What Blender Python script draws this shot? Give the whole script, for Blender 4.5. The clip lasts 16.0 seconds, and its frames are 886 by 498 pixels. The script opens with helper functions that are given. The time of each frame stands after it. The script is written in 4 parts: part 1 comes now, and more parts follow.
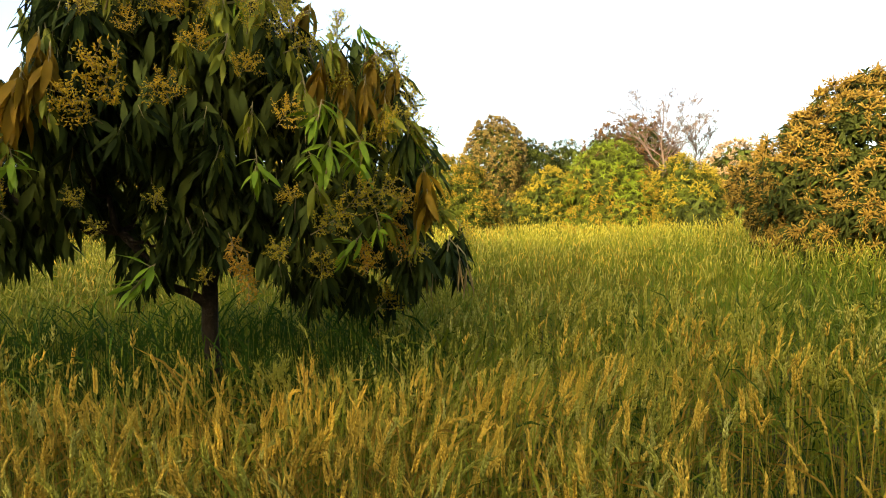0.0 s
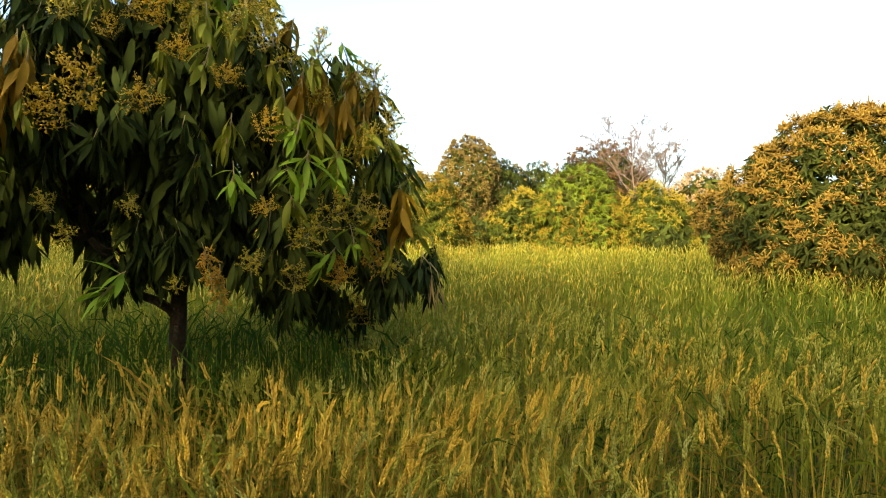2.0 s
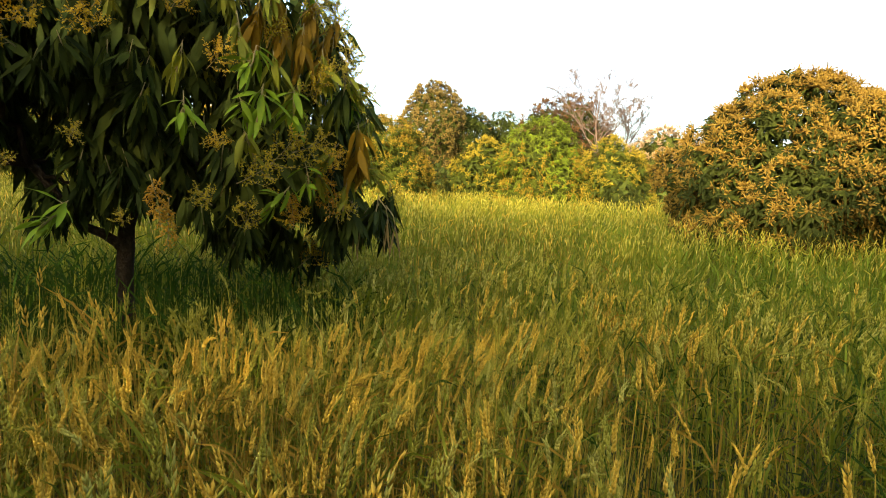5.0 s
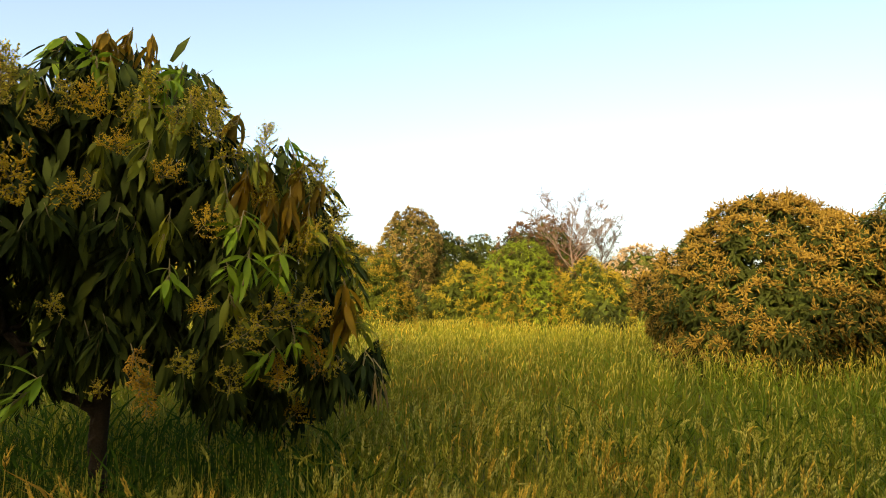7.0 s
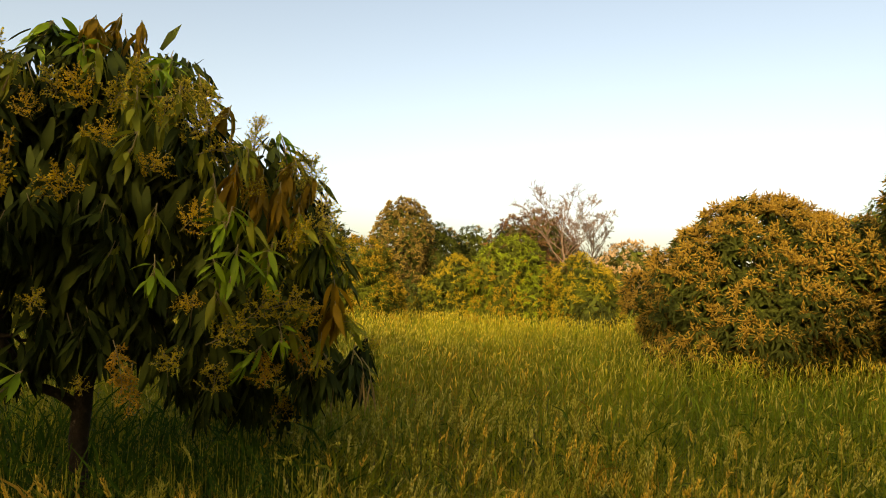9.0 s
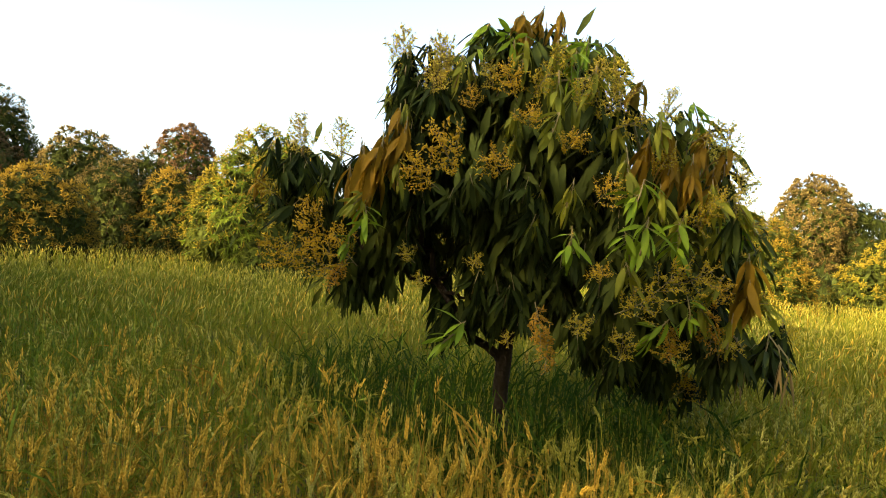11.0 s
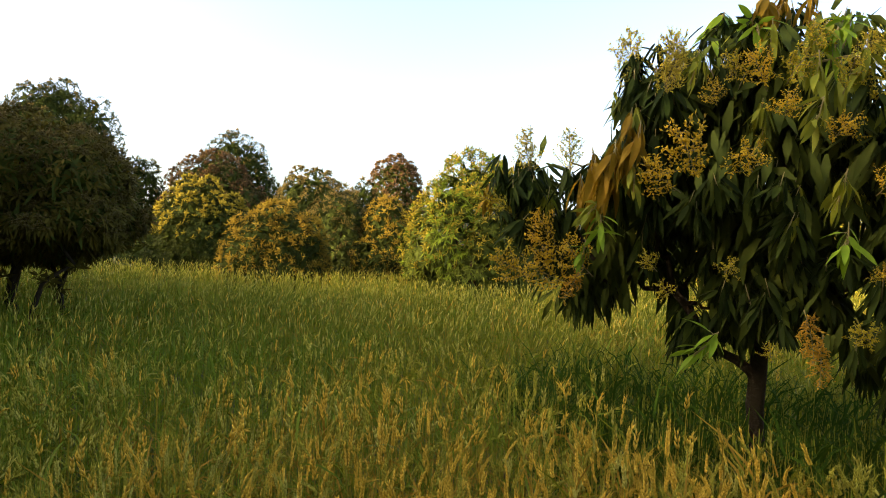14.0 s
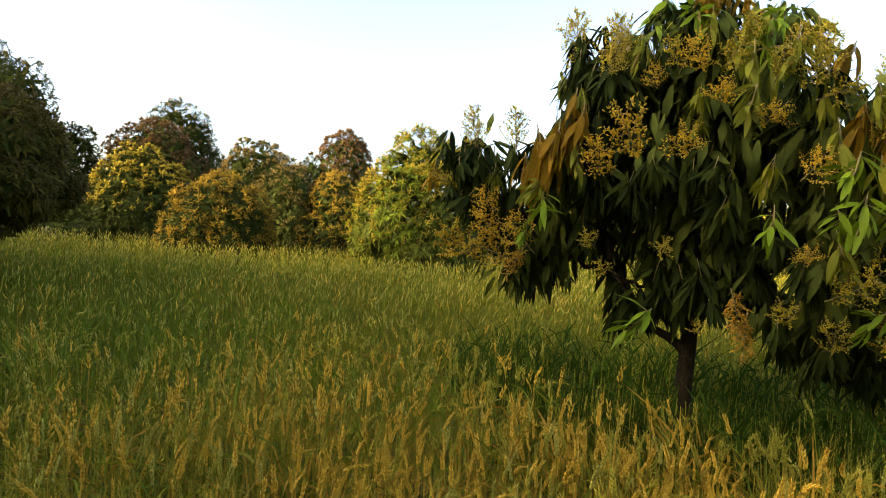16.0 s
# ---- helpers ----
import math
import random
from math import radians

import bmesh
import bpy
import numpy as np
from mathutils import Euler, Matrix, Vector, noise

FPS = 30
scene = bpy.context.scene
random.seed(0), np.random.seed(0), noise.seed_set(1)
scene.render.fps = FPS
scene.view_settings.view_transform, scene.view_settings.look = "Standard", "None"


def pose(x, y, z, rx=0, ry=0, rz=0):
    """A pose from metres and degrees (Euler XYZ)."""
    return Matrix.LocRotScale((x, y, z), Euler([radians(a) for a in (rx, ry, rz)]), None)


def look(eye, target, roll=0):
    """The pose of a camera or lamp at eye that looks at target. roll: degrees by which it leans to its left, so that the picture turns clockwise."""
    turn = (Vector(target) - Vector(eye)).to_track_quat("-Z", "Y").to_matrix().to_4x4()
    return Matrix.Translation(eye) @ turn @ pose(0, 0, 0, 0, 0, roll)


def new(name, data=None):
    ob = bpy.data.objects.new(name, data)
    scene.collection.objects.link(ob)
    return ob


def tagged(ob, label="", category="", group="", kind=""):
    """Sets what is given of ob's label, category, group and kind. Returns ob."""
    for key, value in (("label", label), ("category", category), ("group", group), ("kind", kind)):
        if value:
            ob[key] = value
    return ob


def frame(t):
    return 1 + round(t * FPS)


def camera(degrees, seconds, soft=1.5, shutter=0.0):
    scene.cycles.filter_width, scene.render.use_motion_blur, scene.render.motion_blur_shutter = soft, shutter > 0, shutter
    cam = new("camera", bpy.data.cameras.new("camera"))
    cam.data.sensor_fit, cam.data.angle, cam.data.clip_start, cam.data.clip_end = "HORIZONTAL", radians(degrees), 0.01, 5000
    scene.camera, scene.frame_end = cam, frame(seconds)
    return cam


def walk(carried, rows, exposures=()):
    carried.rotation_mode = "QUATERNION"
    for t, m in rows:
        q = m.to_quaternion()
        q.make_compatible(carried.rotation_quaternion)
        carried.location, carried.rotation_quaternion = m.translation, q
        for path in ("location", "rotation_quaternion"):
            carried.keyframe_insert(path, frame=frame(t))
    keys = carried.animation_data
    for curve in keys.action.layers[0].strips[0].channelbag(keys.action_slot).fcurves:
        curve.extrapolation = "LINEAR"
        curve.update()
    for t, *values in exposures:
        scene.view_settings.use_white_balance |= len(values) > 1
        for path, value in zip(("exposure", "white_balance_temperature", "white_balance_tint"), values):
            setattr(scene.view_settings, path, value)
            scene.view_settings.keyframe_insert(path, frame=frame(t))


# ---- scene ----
PATH = [
    (0, (0.02, 0.013, 1.517), (0.033, 2.009, 1.388), -1.7),
    (0.5, (0.027, 0.012, 1.521), (0.064, 2.007, 1.382), -1.3),
    (1, (0.008, 0.004, 1.524), (0.06, 2.001, 1.433), -0.0),
    (1.5, (0.006, -0.022, 1.527), (0.063, 1.976, 1.479), 0.2),
    (2, (0.011, -0.024, 1.521), (0.114, 1.972, 1.444), 0.4),
    (2.5, (0.023, -0.027, 1.52), (0.193, 1.963, 1.406), 0.2),
    (3, (0.03, -0.027, 1.509), (0.269, 1.948, 1.305), 2.3),
    (3.5, (0.031, -0.021, 1.506), (0.273, 1.955, 1.313), 3.3),
    (4, (0.033, -0.02, 1.51), (0.209, 1.959, 1.276), 3.8),
    (4.2, (0.037, -0.013, 1.507), (0.187, 1.967, 1.262), 3.3),
    (6.3, (0.024, -0.038, 1.545), (0.414, 1.92, 1.423), 2.3),
    (6.5, (0.003, -0.014, 1.575), (0.351, 1.956, 1.576), 2.2),
    (7, (-0.004, 0.012, 1.651), (0.276, 1.987, 1.791), 0.9),
    (7.5, (0.001, 0.04, 1.693), (0.329, 2.007, 1.848), 3.7),
    (8, (0.019, 0.071, 1.706), (0.364, 2.029, 1.92), 3.5),
    (8.2, (0.033, 0.058, 1.71), (0.47, 2.002, 1.887), 2.2),
    (10.3, (-0.073, 0.049, 1.683), (-0.423, 2.017, 1.738), 2.6),
    (10.5, (-0.07, 0.042, 1.685), (-0.558, 1.982, 1.716), 2.9),
    (11, (-0.097, 0.025, 1.656), (-0.922, 1.847, 1.639), 4.6),
    (11.2, (-0.114, 0.015, 1.661), (-0.99, 1.812, 1.65), 4.0),
    (11.5, (-0.144, -0.002, 1.668), (-1.16, 1.721, 1.661), 3.3),
    (12, (-0.209, -0.042, 1.655), (-1.397, 1.567, 1.617), 2.5),
    (12.5, (-0.255, -0.061, 1.636), (-1.54, 1.469, 1.537), 1.4),
    (13, (-0.248, -0.085, 1.637), (-1.606, 1.381, 1.568), 0.5),
    (13.5, (-0.244, -0.07, 1.624), (-1.564, 1.432, 1.631), 2.8),
    (14, (-0.243, -0.064, 1.623), (-1.581, 1.423, 1.621), 2.1),
    (14.5, (-0.236, -0.053, 1.618), (-1.553, 1.452, 1.602), 1.4),
    (15, (-0.219, -0.045, 1.614), (-1.51, 1.483, 1.571), 0.3),
    (15.5, (-0.22, -0.051, 1.604), (-1.471, 1.507, 1.529), 1.6),
    (16, (-0.219, -0.058, 1.601), (-1.431, 1.532, 1.542), 3.5),
]
EXPOSURES = [(0, 2.21, 7300, 6), (2, 2.21, 7000, 3), (4.2, 2.24, 7200, 5), (6.5, 2.09, 6850, 3), (7.0, 1.70, 7900, 7), (7.5, 1.40, 9400, 10), (8.2, 1.37, 11000, 11), (10.3, 1.9, 7700, 8), (11, 2.33, 7500, 9), (11.7, 2.36, 7450, 9), (12.4, 2.22, 7300, 8), (13.5, 2.26, 7400, 9), (16, 2.25, 7400, 9)]
cam = camera(69.3, 16.0, 0.95)
walk(cam, [(t, look(eye, target, roll)) for t, eye, target, roll in PATH], EXPOSURES)

# ---- world, sun ----
SUN_AZ, SUN_EL = -150.0, 20.0          # degrees clockwise from +y, and above the horizon
world = bpy.data.worlds.new("sky")
scene.world = world
world.use_nodes = True
wn = world.node_tree.nodes
sky = wn.new("ShaderNodeTexSky")
sky.sky_type, sky.sun_disc = "NISHITA", False
sky.sun_elevation, sky.sun_rotation = radians(SUN_EL), radians(SUN_AZ % 360)
sky.air_density, sky.dust_density, sky.ozone_density = 0.78, 4.2, 1.0
wn["Background"].inputs["Strength"].default_value = 0.15
world.node_tree.links.new(sky.outputs[0], wn["Background"].inputs["Color"])
sun = new("sun", bpy.data.lights.new("sun", "SUN"))
sun.data.energy, sun.data.angle, sun.data.color = 2.1, radians(1.0), (1.0, 0.78, 0.50)
az, el = radians(SUN_AZ), radians(SUN_EL)
sun.matrix_world = look((math.sin(az) * math.cos(el) * 80, math.cos(az) * math.cos(el) * 80, math.sin(el) * 80), (0, 0, 0))

# ---- materials ----
def surface(name, low, high, rough=0.6, spec=0.3, through_light=0.0, grain=8.0, bump=0.0, spread=0.6, patch=None, patch_scale=0.35, skew=1.0):
    """A procedural surface: two colours mixed by fine noise and by a chance of each piece; patch: a third colour in wide patches."""
    m = bpy.data.materials.new(name)
    m.use_nodes = True
    nt = m.node_tree
    nd, ln = nt.nodes, nt.links
    p = nd["Principled BSDF"]
    p.inputs["Roughness"].default_value = rough
    p.inputs["Specular IOR Level"].default_value = spec
    pos = nd.new("ShaderNodeNewGeometry")
    chance = nd.new("ShaderNodeObjectInfo")
    fine = nd.new("ShaderNodeTexNoise")
    fine.inputs["Scale"].default_value, fine.inputs["Detail"].default_value = grain, 3.0
    ln.new(pos.outputs["Position"], fine.inputs["Vector"])
    add = nd.new("ShaderNodeMath")
    add.operation = "MULTIPLY_ADD"
    ln.new(pos.outputs["Random Per Island"], add.inputs[0])
    add.inputs[1].default_value = spread
    far = nd.new("ShaderNodeMath")
    far.operation = "MULTIPLY_ADD"
    ln.new(chance.outputs["Random"], far.inputs[0])
    far.inputs[1].default_value, far.inputs[2].default_value = 0.35 * spread, -0.45 * spread
    ln.new(far.outputs[0], add.inputs[2])
    total = nd.new("ShaderNodeMath")
    total.operation, total.use_clamp = "ADD", True
    ln.new(add.outputs[0], total.inputs[0])
    ln.new(fine.outputs["Fac"], total.inputs[1])
    mix = nd.new("ShaderNodeMix")
    mix.data_type = "RGBA"
    mix.inputs[6].default_value, mix.inputs[7].default_value = (*low, 1), (*high, 1)
    bent = nd.new("ShaderNodeMath")
    bent.operation = "POWER"
    bent.inputs[1].default_value = skew
    ln.new(total.outputs[0], bent.inputs[0])
    ln.new(bent.outputs[0], mix.inputs[0])
    colour = mix.outputs[2]
    if patch:
        wide = nd.new("ShaderNodeTexNoise")
        wide.inputs["Scale"].default_value, wide.inputs["Detail"].default_value = patch_scale, 2.0
        ln.new(pos.outputs["Position"], wide.inputs["Vector"])
        span = nd.new("ShaderNodeMapRange")
        span.inputs["From Min"].default_value, span.inputs["From Max"].default_value = 0.42, 0.62
        ln.new(wide.outputs["Fac"], span.inputs["Value"])
        mix2 = nd.new("ShaderNodeMix")
        mix2.data_type = "RGBA"
        ln.new(span.outputs[0], mix2.inputs[0])
        ln.new(colour, mix2.inputs[6])
        mix2.inputs[7].default_value = (*patch, 1)
        colour = mix2.outputs[2]
    ln.new(colour, p.inputs["Base Color"])
    if bump:
        rel = nd.new("ShaderNodeTexNoise")
        rel.inputs["Scale"].default_value, rel.inputs["Detail"].default_value = grain * 4, 6.0
        ln.new(pos.outputs["Position"], rel.inputs["Vector"])
        bp = nd.new("ShaderNodeBump")
        bp.inputs["Strength"].default_value, bp.inputs["Distance"].default_value = bump, 0.02
        ln.new(rel.outputs["Fac"], bp.inputs["Height"])
        ln.new(bp.outputs[0], p.inputs["Normal"])
    if through_light:
        tr = nd.new("ShaderNodeBsdfTranslucent")
        ln.new(colour, tr.inputs["Color"])
        both = nd.new("ShaderNodeMixShader")
        both.inputs[0].default_value = through_light
        ln.new(p.outputs[0], both.inputs[1])
        ln.new(tr.outputs[0], both.inputs[2])
        ln.new(both.outputs[0], nd["Material Output"].inputs["Surface"])
    return m


SOIL = surface("field_soil", (0.045, 0.04, 0.018), (0.09, 0.075, 0.034), 0.95, 0.05, grain=3, bump=0.6, patch=(0.05, 0.07, 0.018))
BARK = surface("mango_bark", (0.019, 0.013, 0.007), (0.037, 0.026, 0.013), 0.9, 0.15, grain=25, bump=0.7, spread=0.15)
PALE_BARK = surface("pale_bark", (0.11, 0.075, 0.055), (0.19, 0.135, 0.10), 0.9, 0.15, grain=15, bump=0.4)
GREY_BARK = surface("grey_bark", (0.07, 0.058, 0.046), (0.13, 0.105, 0.085), 0.9, 0.15, grain=15, bump=0.4)
TWIG = surface("green_twig", (0.16, 0.14, 0.05), (0.26, 0.20, 0.08), 0.7, 0.2, grain=20)
MATURE = surface("mature_leaf", (0.016, 0.024, 0.005), (0.038, 0.054, 0.008), 0.65, 0.05, 0.18, grain=12, spread=1.0, skew=2.0)
# same leaf as the mature one, colour raised to brighten shaded crown gaps
INNER_LIFTED = surface("lifted_inner_leaf", (0.040, 0.052, 0.010), (0.068, 0.086, 0.015), 0.8, 0.05, 0.08, grain=12)
OLIVE_LEAF = surface("olive_young_leaf", (0.095, 0.115, 0.010), (0.23, 0.24, 0.022), 0.55, 0.12, 0.35, grain=12, spread=0.8)
LIME = surface("young_green_leaf", (0.09, 0.17, 0.008), (0.2, 0.3, 0.018), 0.55, 0.15, 0.35, grain=14)
BROWN = surface("copper_flush_leaf", (0.11, 0.07, 0.005), (0.26, 0.155, 0.012), 0.6, 0.1, 0.42, grain=14, spread=0.9)
STRAW = surface("dry_leaf", (0.15, 0.1, 0.03), (0.27, 0.18, 0.06), 0.7, 0.2, 0.2, grain=14)
PALE_BLOOM = surface("pale_flower", (0.48, 0.40, 0.045), (0.76, 0.63, 0.09), 0.8, 0.1, 0.5, grain=30)
GOLD_BLOOM = surface("golden_flower", (0.44, 0.285, 0.016), (0.72, 0.49, 0.042), 0.8, 0.1, 0.35, grain=30)
GREENISH_BLOOM = surface("greenish_yellow_flower", (0.32, 0.25, 0.015), (0.55, 0.43, 0.036), 0.8, 0.1, 0.35, grain=30)
RUST_BLOOM = surface("rusty_flower", (0.35, 0.17, 0.014), (0.57, 0.32, 0.034), 0.8, 0.1, 0.2, grain=30)
ORANGE_BLOOM = surface("orange_flower", (0.155, 0.095, 0.016), (0.33, 0.212, 0.038), 0.8, 0.1, 0.2, grain=6)
AMBER_BLOOM = surface("amber_flower", (0.175, 0.112, 0.012), (0.38, 0.255, 0.029), 0.8, 0.1, 0.2, grain=6)
LEMON_BLOOM = surface("lemon_flower", (0.19, 0.148, 0.014), (0.39, 0.30, 0.032), 0.8, 0.1, 0.2, grain=6)
OLIVE_BLOOM = surface("olive_flower", (0.10, 0.074, 0.018), (0.21, 0.152, 0.039), 0.8, 0.1, 0.2, grain=6)
RED_BLOOM = surface("reddish_flower", (0.10, 0.055, 0.021), (0.19, 0.106, 0.036), 0.8, 0.1, 0.2, grain=6)
PINK_BLOOM = surface("faded_pink_flower", (0.27, 0.175, 0.085), (0.45, 0.31, 0.17), 0.8, 0.1, 0.2, grain=6)
CROWN_DARK = surface("dark_crown_leaf", (0.017, 0.024, 0.005), (0.044, 0.053, 0.01), 0.8, 0.05, 0.15, grain=3)
CROWN_MID = surface("green_crown_leaf", (0.045, 0.06, 0.007), (0.11, 0.13, 0.015), 0.75, 0.06, 0.25, grain=3)
CROWN_LIME = surface("lime_crown_leaf", (0.08, 0.125, 0.008), (0.18, 0.235, 0.02), 0.7, 0.08, 0.3, grain=3)
CROWN_BROWN = surface("brown_crown_leaf", (0.045, 0.034, 0.010), (0.10, 0.073, 0.02), 0.85, 0.04, 0.1, grain=3)
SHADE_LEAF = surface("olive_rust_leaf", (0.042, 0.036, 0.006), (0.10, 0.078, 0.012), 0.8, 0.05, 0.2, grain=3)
RUSSET_LEAF = surface("russet_crown", (0.036, 0.02, 0.010), (0.085, 0.046, 0.022), 0.7, 0.1, 0.15, grain=3)
OCHRE_LEAF = surface("olive_brown_crown", (0.05, 0.041, 0.011), (0.14, 0.104, 0.029), 0.7, 0.1, 0.15, grain=3)
STEM = surface("wheat_stem", (0.11, 0.13, 0.011), (0.26, 0.25, 0.024), 0.7, 0.15, 0.15, grain=5)
DRY_BLADE = surface("drying_wheat_blade", (0.16, 0.102, 0.009), (0.39, 0.222, 0.024), 0.7, 0.12, 0.35, grain=5)
DRY_STEM = surface("ripe_wheat_straw", (0.21, 0.15, 0.014), (0.42, 0.29, 0.034), 0.7, 0.15, 0.15, grain=5)
BLADE = surface("wheat_blade", (0.072, 0.097, 0.005), (0.21, 0.215, 0.012), 0.65, 0.12, 0.38, grain=5)
FRESH = surface("fresh_green_blade", (0.062, 0.108, 0.007), (0.18, 0.232, 0.017), 0.65, 0.12, 0.3, grain=5)
# green of rank growth, darkened to hold the shade under the mango
LUSH_SHADED = surface("lush_shaded_blade", (0.017, 0.04, 0.004), (0.048, 0.09, 0.008), 0.75, 0.05, 0.35, grain=5)
RIPE = surface("ripe_wheat_ear", (0.45, 0.27, 0.024), (0.78, 0.51, 0.062), 0.7, 0.2, 0.2, grain=9)
UNRIPE = surface("green_wheat_ear", (0.20, 0.195, 0.017), (0.42, 0.37, 0.042), 0.7, 0.2, 0.2, grain=9)
PALE_EAR = surface("pale_wheat_ear", (0.31, 0.28, 0.045), (0.52, 0.46, 0.09), 0.7, 0.2, 0.2, grain=9)
AWN = surface("wheat_awn", (0.38, 0.24, 0.018), (0.62, 0.41, 0.045), 0.7, 0.2, 0.25, grain=9)

# ---- mesh tools ----
rng = np.random.default_rng(7)
UP = np.array((0.0, 0.0, 1.0))


def unit(v):
    return v / np.maximum(np.linalg.norm(v, axis=-1, keepdims=True), 1e-9)


class Build:
    """Gathers triangles with their materials, and makes one mesh of them."""

    def __init__(self):
        self.v, self.f, self.m, self.count, self.mats = [], [], [], 0, []

    def add(self, vf, material):
        v, f = vf
        if material not in self.mats:
            self.mats.append(material)
        self.v.append(v), self.f.append(f + self.count)
        self.m.append(np.full(len(f), self.mats.index(material)))
        self.count += len(v)
        return self

    def mesh(self, name, smooth=True):
        v, f, mi = np.concatenate(self.v), np.concatenate(self.f), np.concatenate(self.m)
        me = bpy.data.meshes.new(name)
        me.vertices.add(len(v))
        me.vertices.foreach_set("co", v.astype(np.float32).ravel())
        me.loops.add(3 * len(f))
        me.loops.foreach_set("vertex_index", f.astype(np.int32).ravel())
        me.polygons.add(len(f))
        me.polygons.foreach_set("loop_start", np.arange(0, 3 * len(f), 3, dtype=np.int32))
        me.polygons.foreach_set("material_index", mi.astype(np.int32))
        me.polygons.foreach_set("use_smooth", np.full(len(f), smooth))
        for material in self.mats:
            me.materials.append(material)
        me.update(calc_edges=True)
        return me


def ribbons(base, d, length, width, bend, n=2, ref=None, lo=0.35, tip=0.0):
    """Many tapered, bent blades: base points, directions, lengths, widths and the bend at the tip."""
    k = len(base)
    s = np.linspace(0, 1, n + 1)
    pts = base[:, None] + (d * length[:, None])[:, None] * s[None, :, None] + bend[:, None] * (s**2)[None, :, None]
    tan = (d * length[:, None])[:, None] + 2 * bend[:, None] * s[None, :, None]
    ref = unit(rng.normal(size=(k, 3))) if ref is None else ref
    side = unit(np.cross(tan, np.broadcast_to(ref[:, None], tan.shape)))
    prof = np.minimum(lo + (1 - lo) * s / 0.35, 1) * np.where(s > 0.55, tip + (1 - tip) * np.sqrt(np.maximum(1 - (np.maximum(s - 0.55, 0) / 0.45) ** 1.5, 0)), 1)
    half = 0.5 * width[:, None, None] * np.maximum(prof, 0.03)[None, :, None] * side
    v = np.stack([pts - half, pts + half], 2).reshape(-1, 3)
    one = np.array([[2 * i, 2 * i + 1, 2 * i + 3] for i in range(n)] + [[2 * i, 2 * i + 3, 2 * i + 2] for i in range(n)])
    f = (one[None] + (np.arange(k) * 2 * (n + 1))[:, None, None]).reshape(-1, 3)
    return v, f


def folded(base, d, length, width, bend, ref, n=5, fold=0.16, wave=0.05):
    """Leaves with a sunken midrib, a rounded blade with a drawn-out tip, and a slight wave at the edge."""
    k = len(base)
    s = np.linspace(0, 1, n + 1)
    pts = base[:, None] + (d * length[:, None])[:, None] * s[None, :, None] + bend[:, None] * (s**2)[None, :, None]
    tan = (d * length[:, None])[:, None] + 2 * bend[:, None] * s[None, :, None]
    side = unit(np.cross(tan, np.broadcast_to(ref[:, None], tan.shape)))
    nor = unit(np.cross(side, tan))
    prof = np.maximum(np.sin(np.pi * np.clip(0.04 + 0.96 * s, 0, 1) ** 0.82), 0.0) ** 0.75
    half = 0.5 * width[:, None, None] * np.maximum(prof, 0.04)[None, :, None]
    wob = wave * width[:, None, None] * np.sin(s * 9 + 1.0)[None, :, None] * nor
    v = np.stack([pts - half * side + wob, pts - nor * fold * half * 2, pts + half * side - wob], 2).reshape(-1, 3)
    one = []
    for i in range(n):
        a, b = 3 * i, 3 * i + 3
        one += [[a, a + 1, b + 1], [a, b + 1, b], [a + 1, a + 2, b + 2], [a + 1, b + 2, b + 1]]
    one = np.array(one)
    f = (one[None] + (np.arange(k) * 3 * (n + 1))[:, None, None]).reshape(-1, 3)
    return v, f


def grains(base, axis, length, rad, sides=3):
    """Many small spindle bodies from base along axis."""
    k = len(base)
    a = unit(np.cross(axis, unit(rng.normal(size=(k, 3)))))
    b = np.cross(axis, a)
    ring = [(base + axis * (length * 0.42)[:, None] + rad[:, None] * (math.cos(q) * a + math.sin(q) * b)) for q in np.arange(sides) * 2 * math.pi / sides]
    v = np.stack([base, *ring, base + axis * length[:, None]], 1).reshape(-1, 3)
    one = np.array([[0, 1 + (i + 1) % sides, 1 + i] for i in range(sides)] + [[sides + 1, 1 + i, 1 + (i + 1) % sides] for i in range(sides)])
    f = (one[None] + (np.arange(k) * (sides + 2))[:, None, None]).reshape(-1, 3)
    return v, f


def tube(points, radii, sides=8, lump=0.0):
    """A tapered limb along a line of points."""
    p = np.array(points, float)
    r = np.interp(np.linspace(0, 1, len(p)), np.linspace(0, 1, len(radii)), radii)
    t = unit(np.gradient(p, axis=0))
    ref = np.array((0.31, 0.95, 0.05))
    a = unit(np.cross(t, ref))
    b = np.cross(t, a)
    q = np.arange(sides) * 2 * math.pi / sides
    rr = r[:, None] * (1 + lump * rng.normal(size=(len(p), sides)))
    v = (p[:, None] + rr[..., None] * (np.cos(q)[None, :, None] * a[:, None] + np.sin(q)[None, :, None] * b[:, None])).reshape(-1, 3)
    f = []
    for i in range(len(p) - 1):
        for j in range(sides):
            c, e = i * sides + j, i * sides + (j + 1) % sides
            f += [[c, e, e + sides], [c, e + sides, c + sides]]
    for j in range(1, sides - 1):
        f += [[0, j + 1, j], [(len(p) - 1) * sides, (len(p) - 1) * sides + j, (len(p) - 1) * sides + j + 1]]
    return v, np.array(f)


def limb(a, b, n=7, sag=0.0, wander=0.03):
    """Points of a crooked branch from a to b."""
    a, b = np.array(a, float), np.array(b, float)
    s = np.linspace(0, 1, n)
    p = a + (b - a) * s[:, None]
    p += rng.normal(size=p.shape) * wander * np.linalg.norm(b - a) * np.sin(np.pi * s)[:, None]
    p[:, 2] += sag * np.sin(np.pi * s) * np.linalg.norm(b - a)
    return p


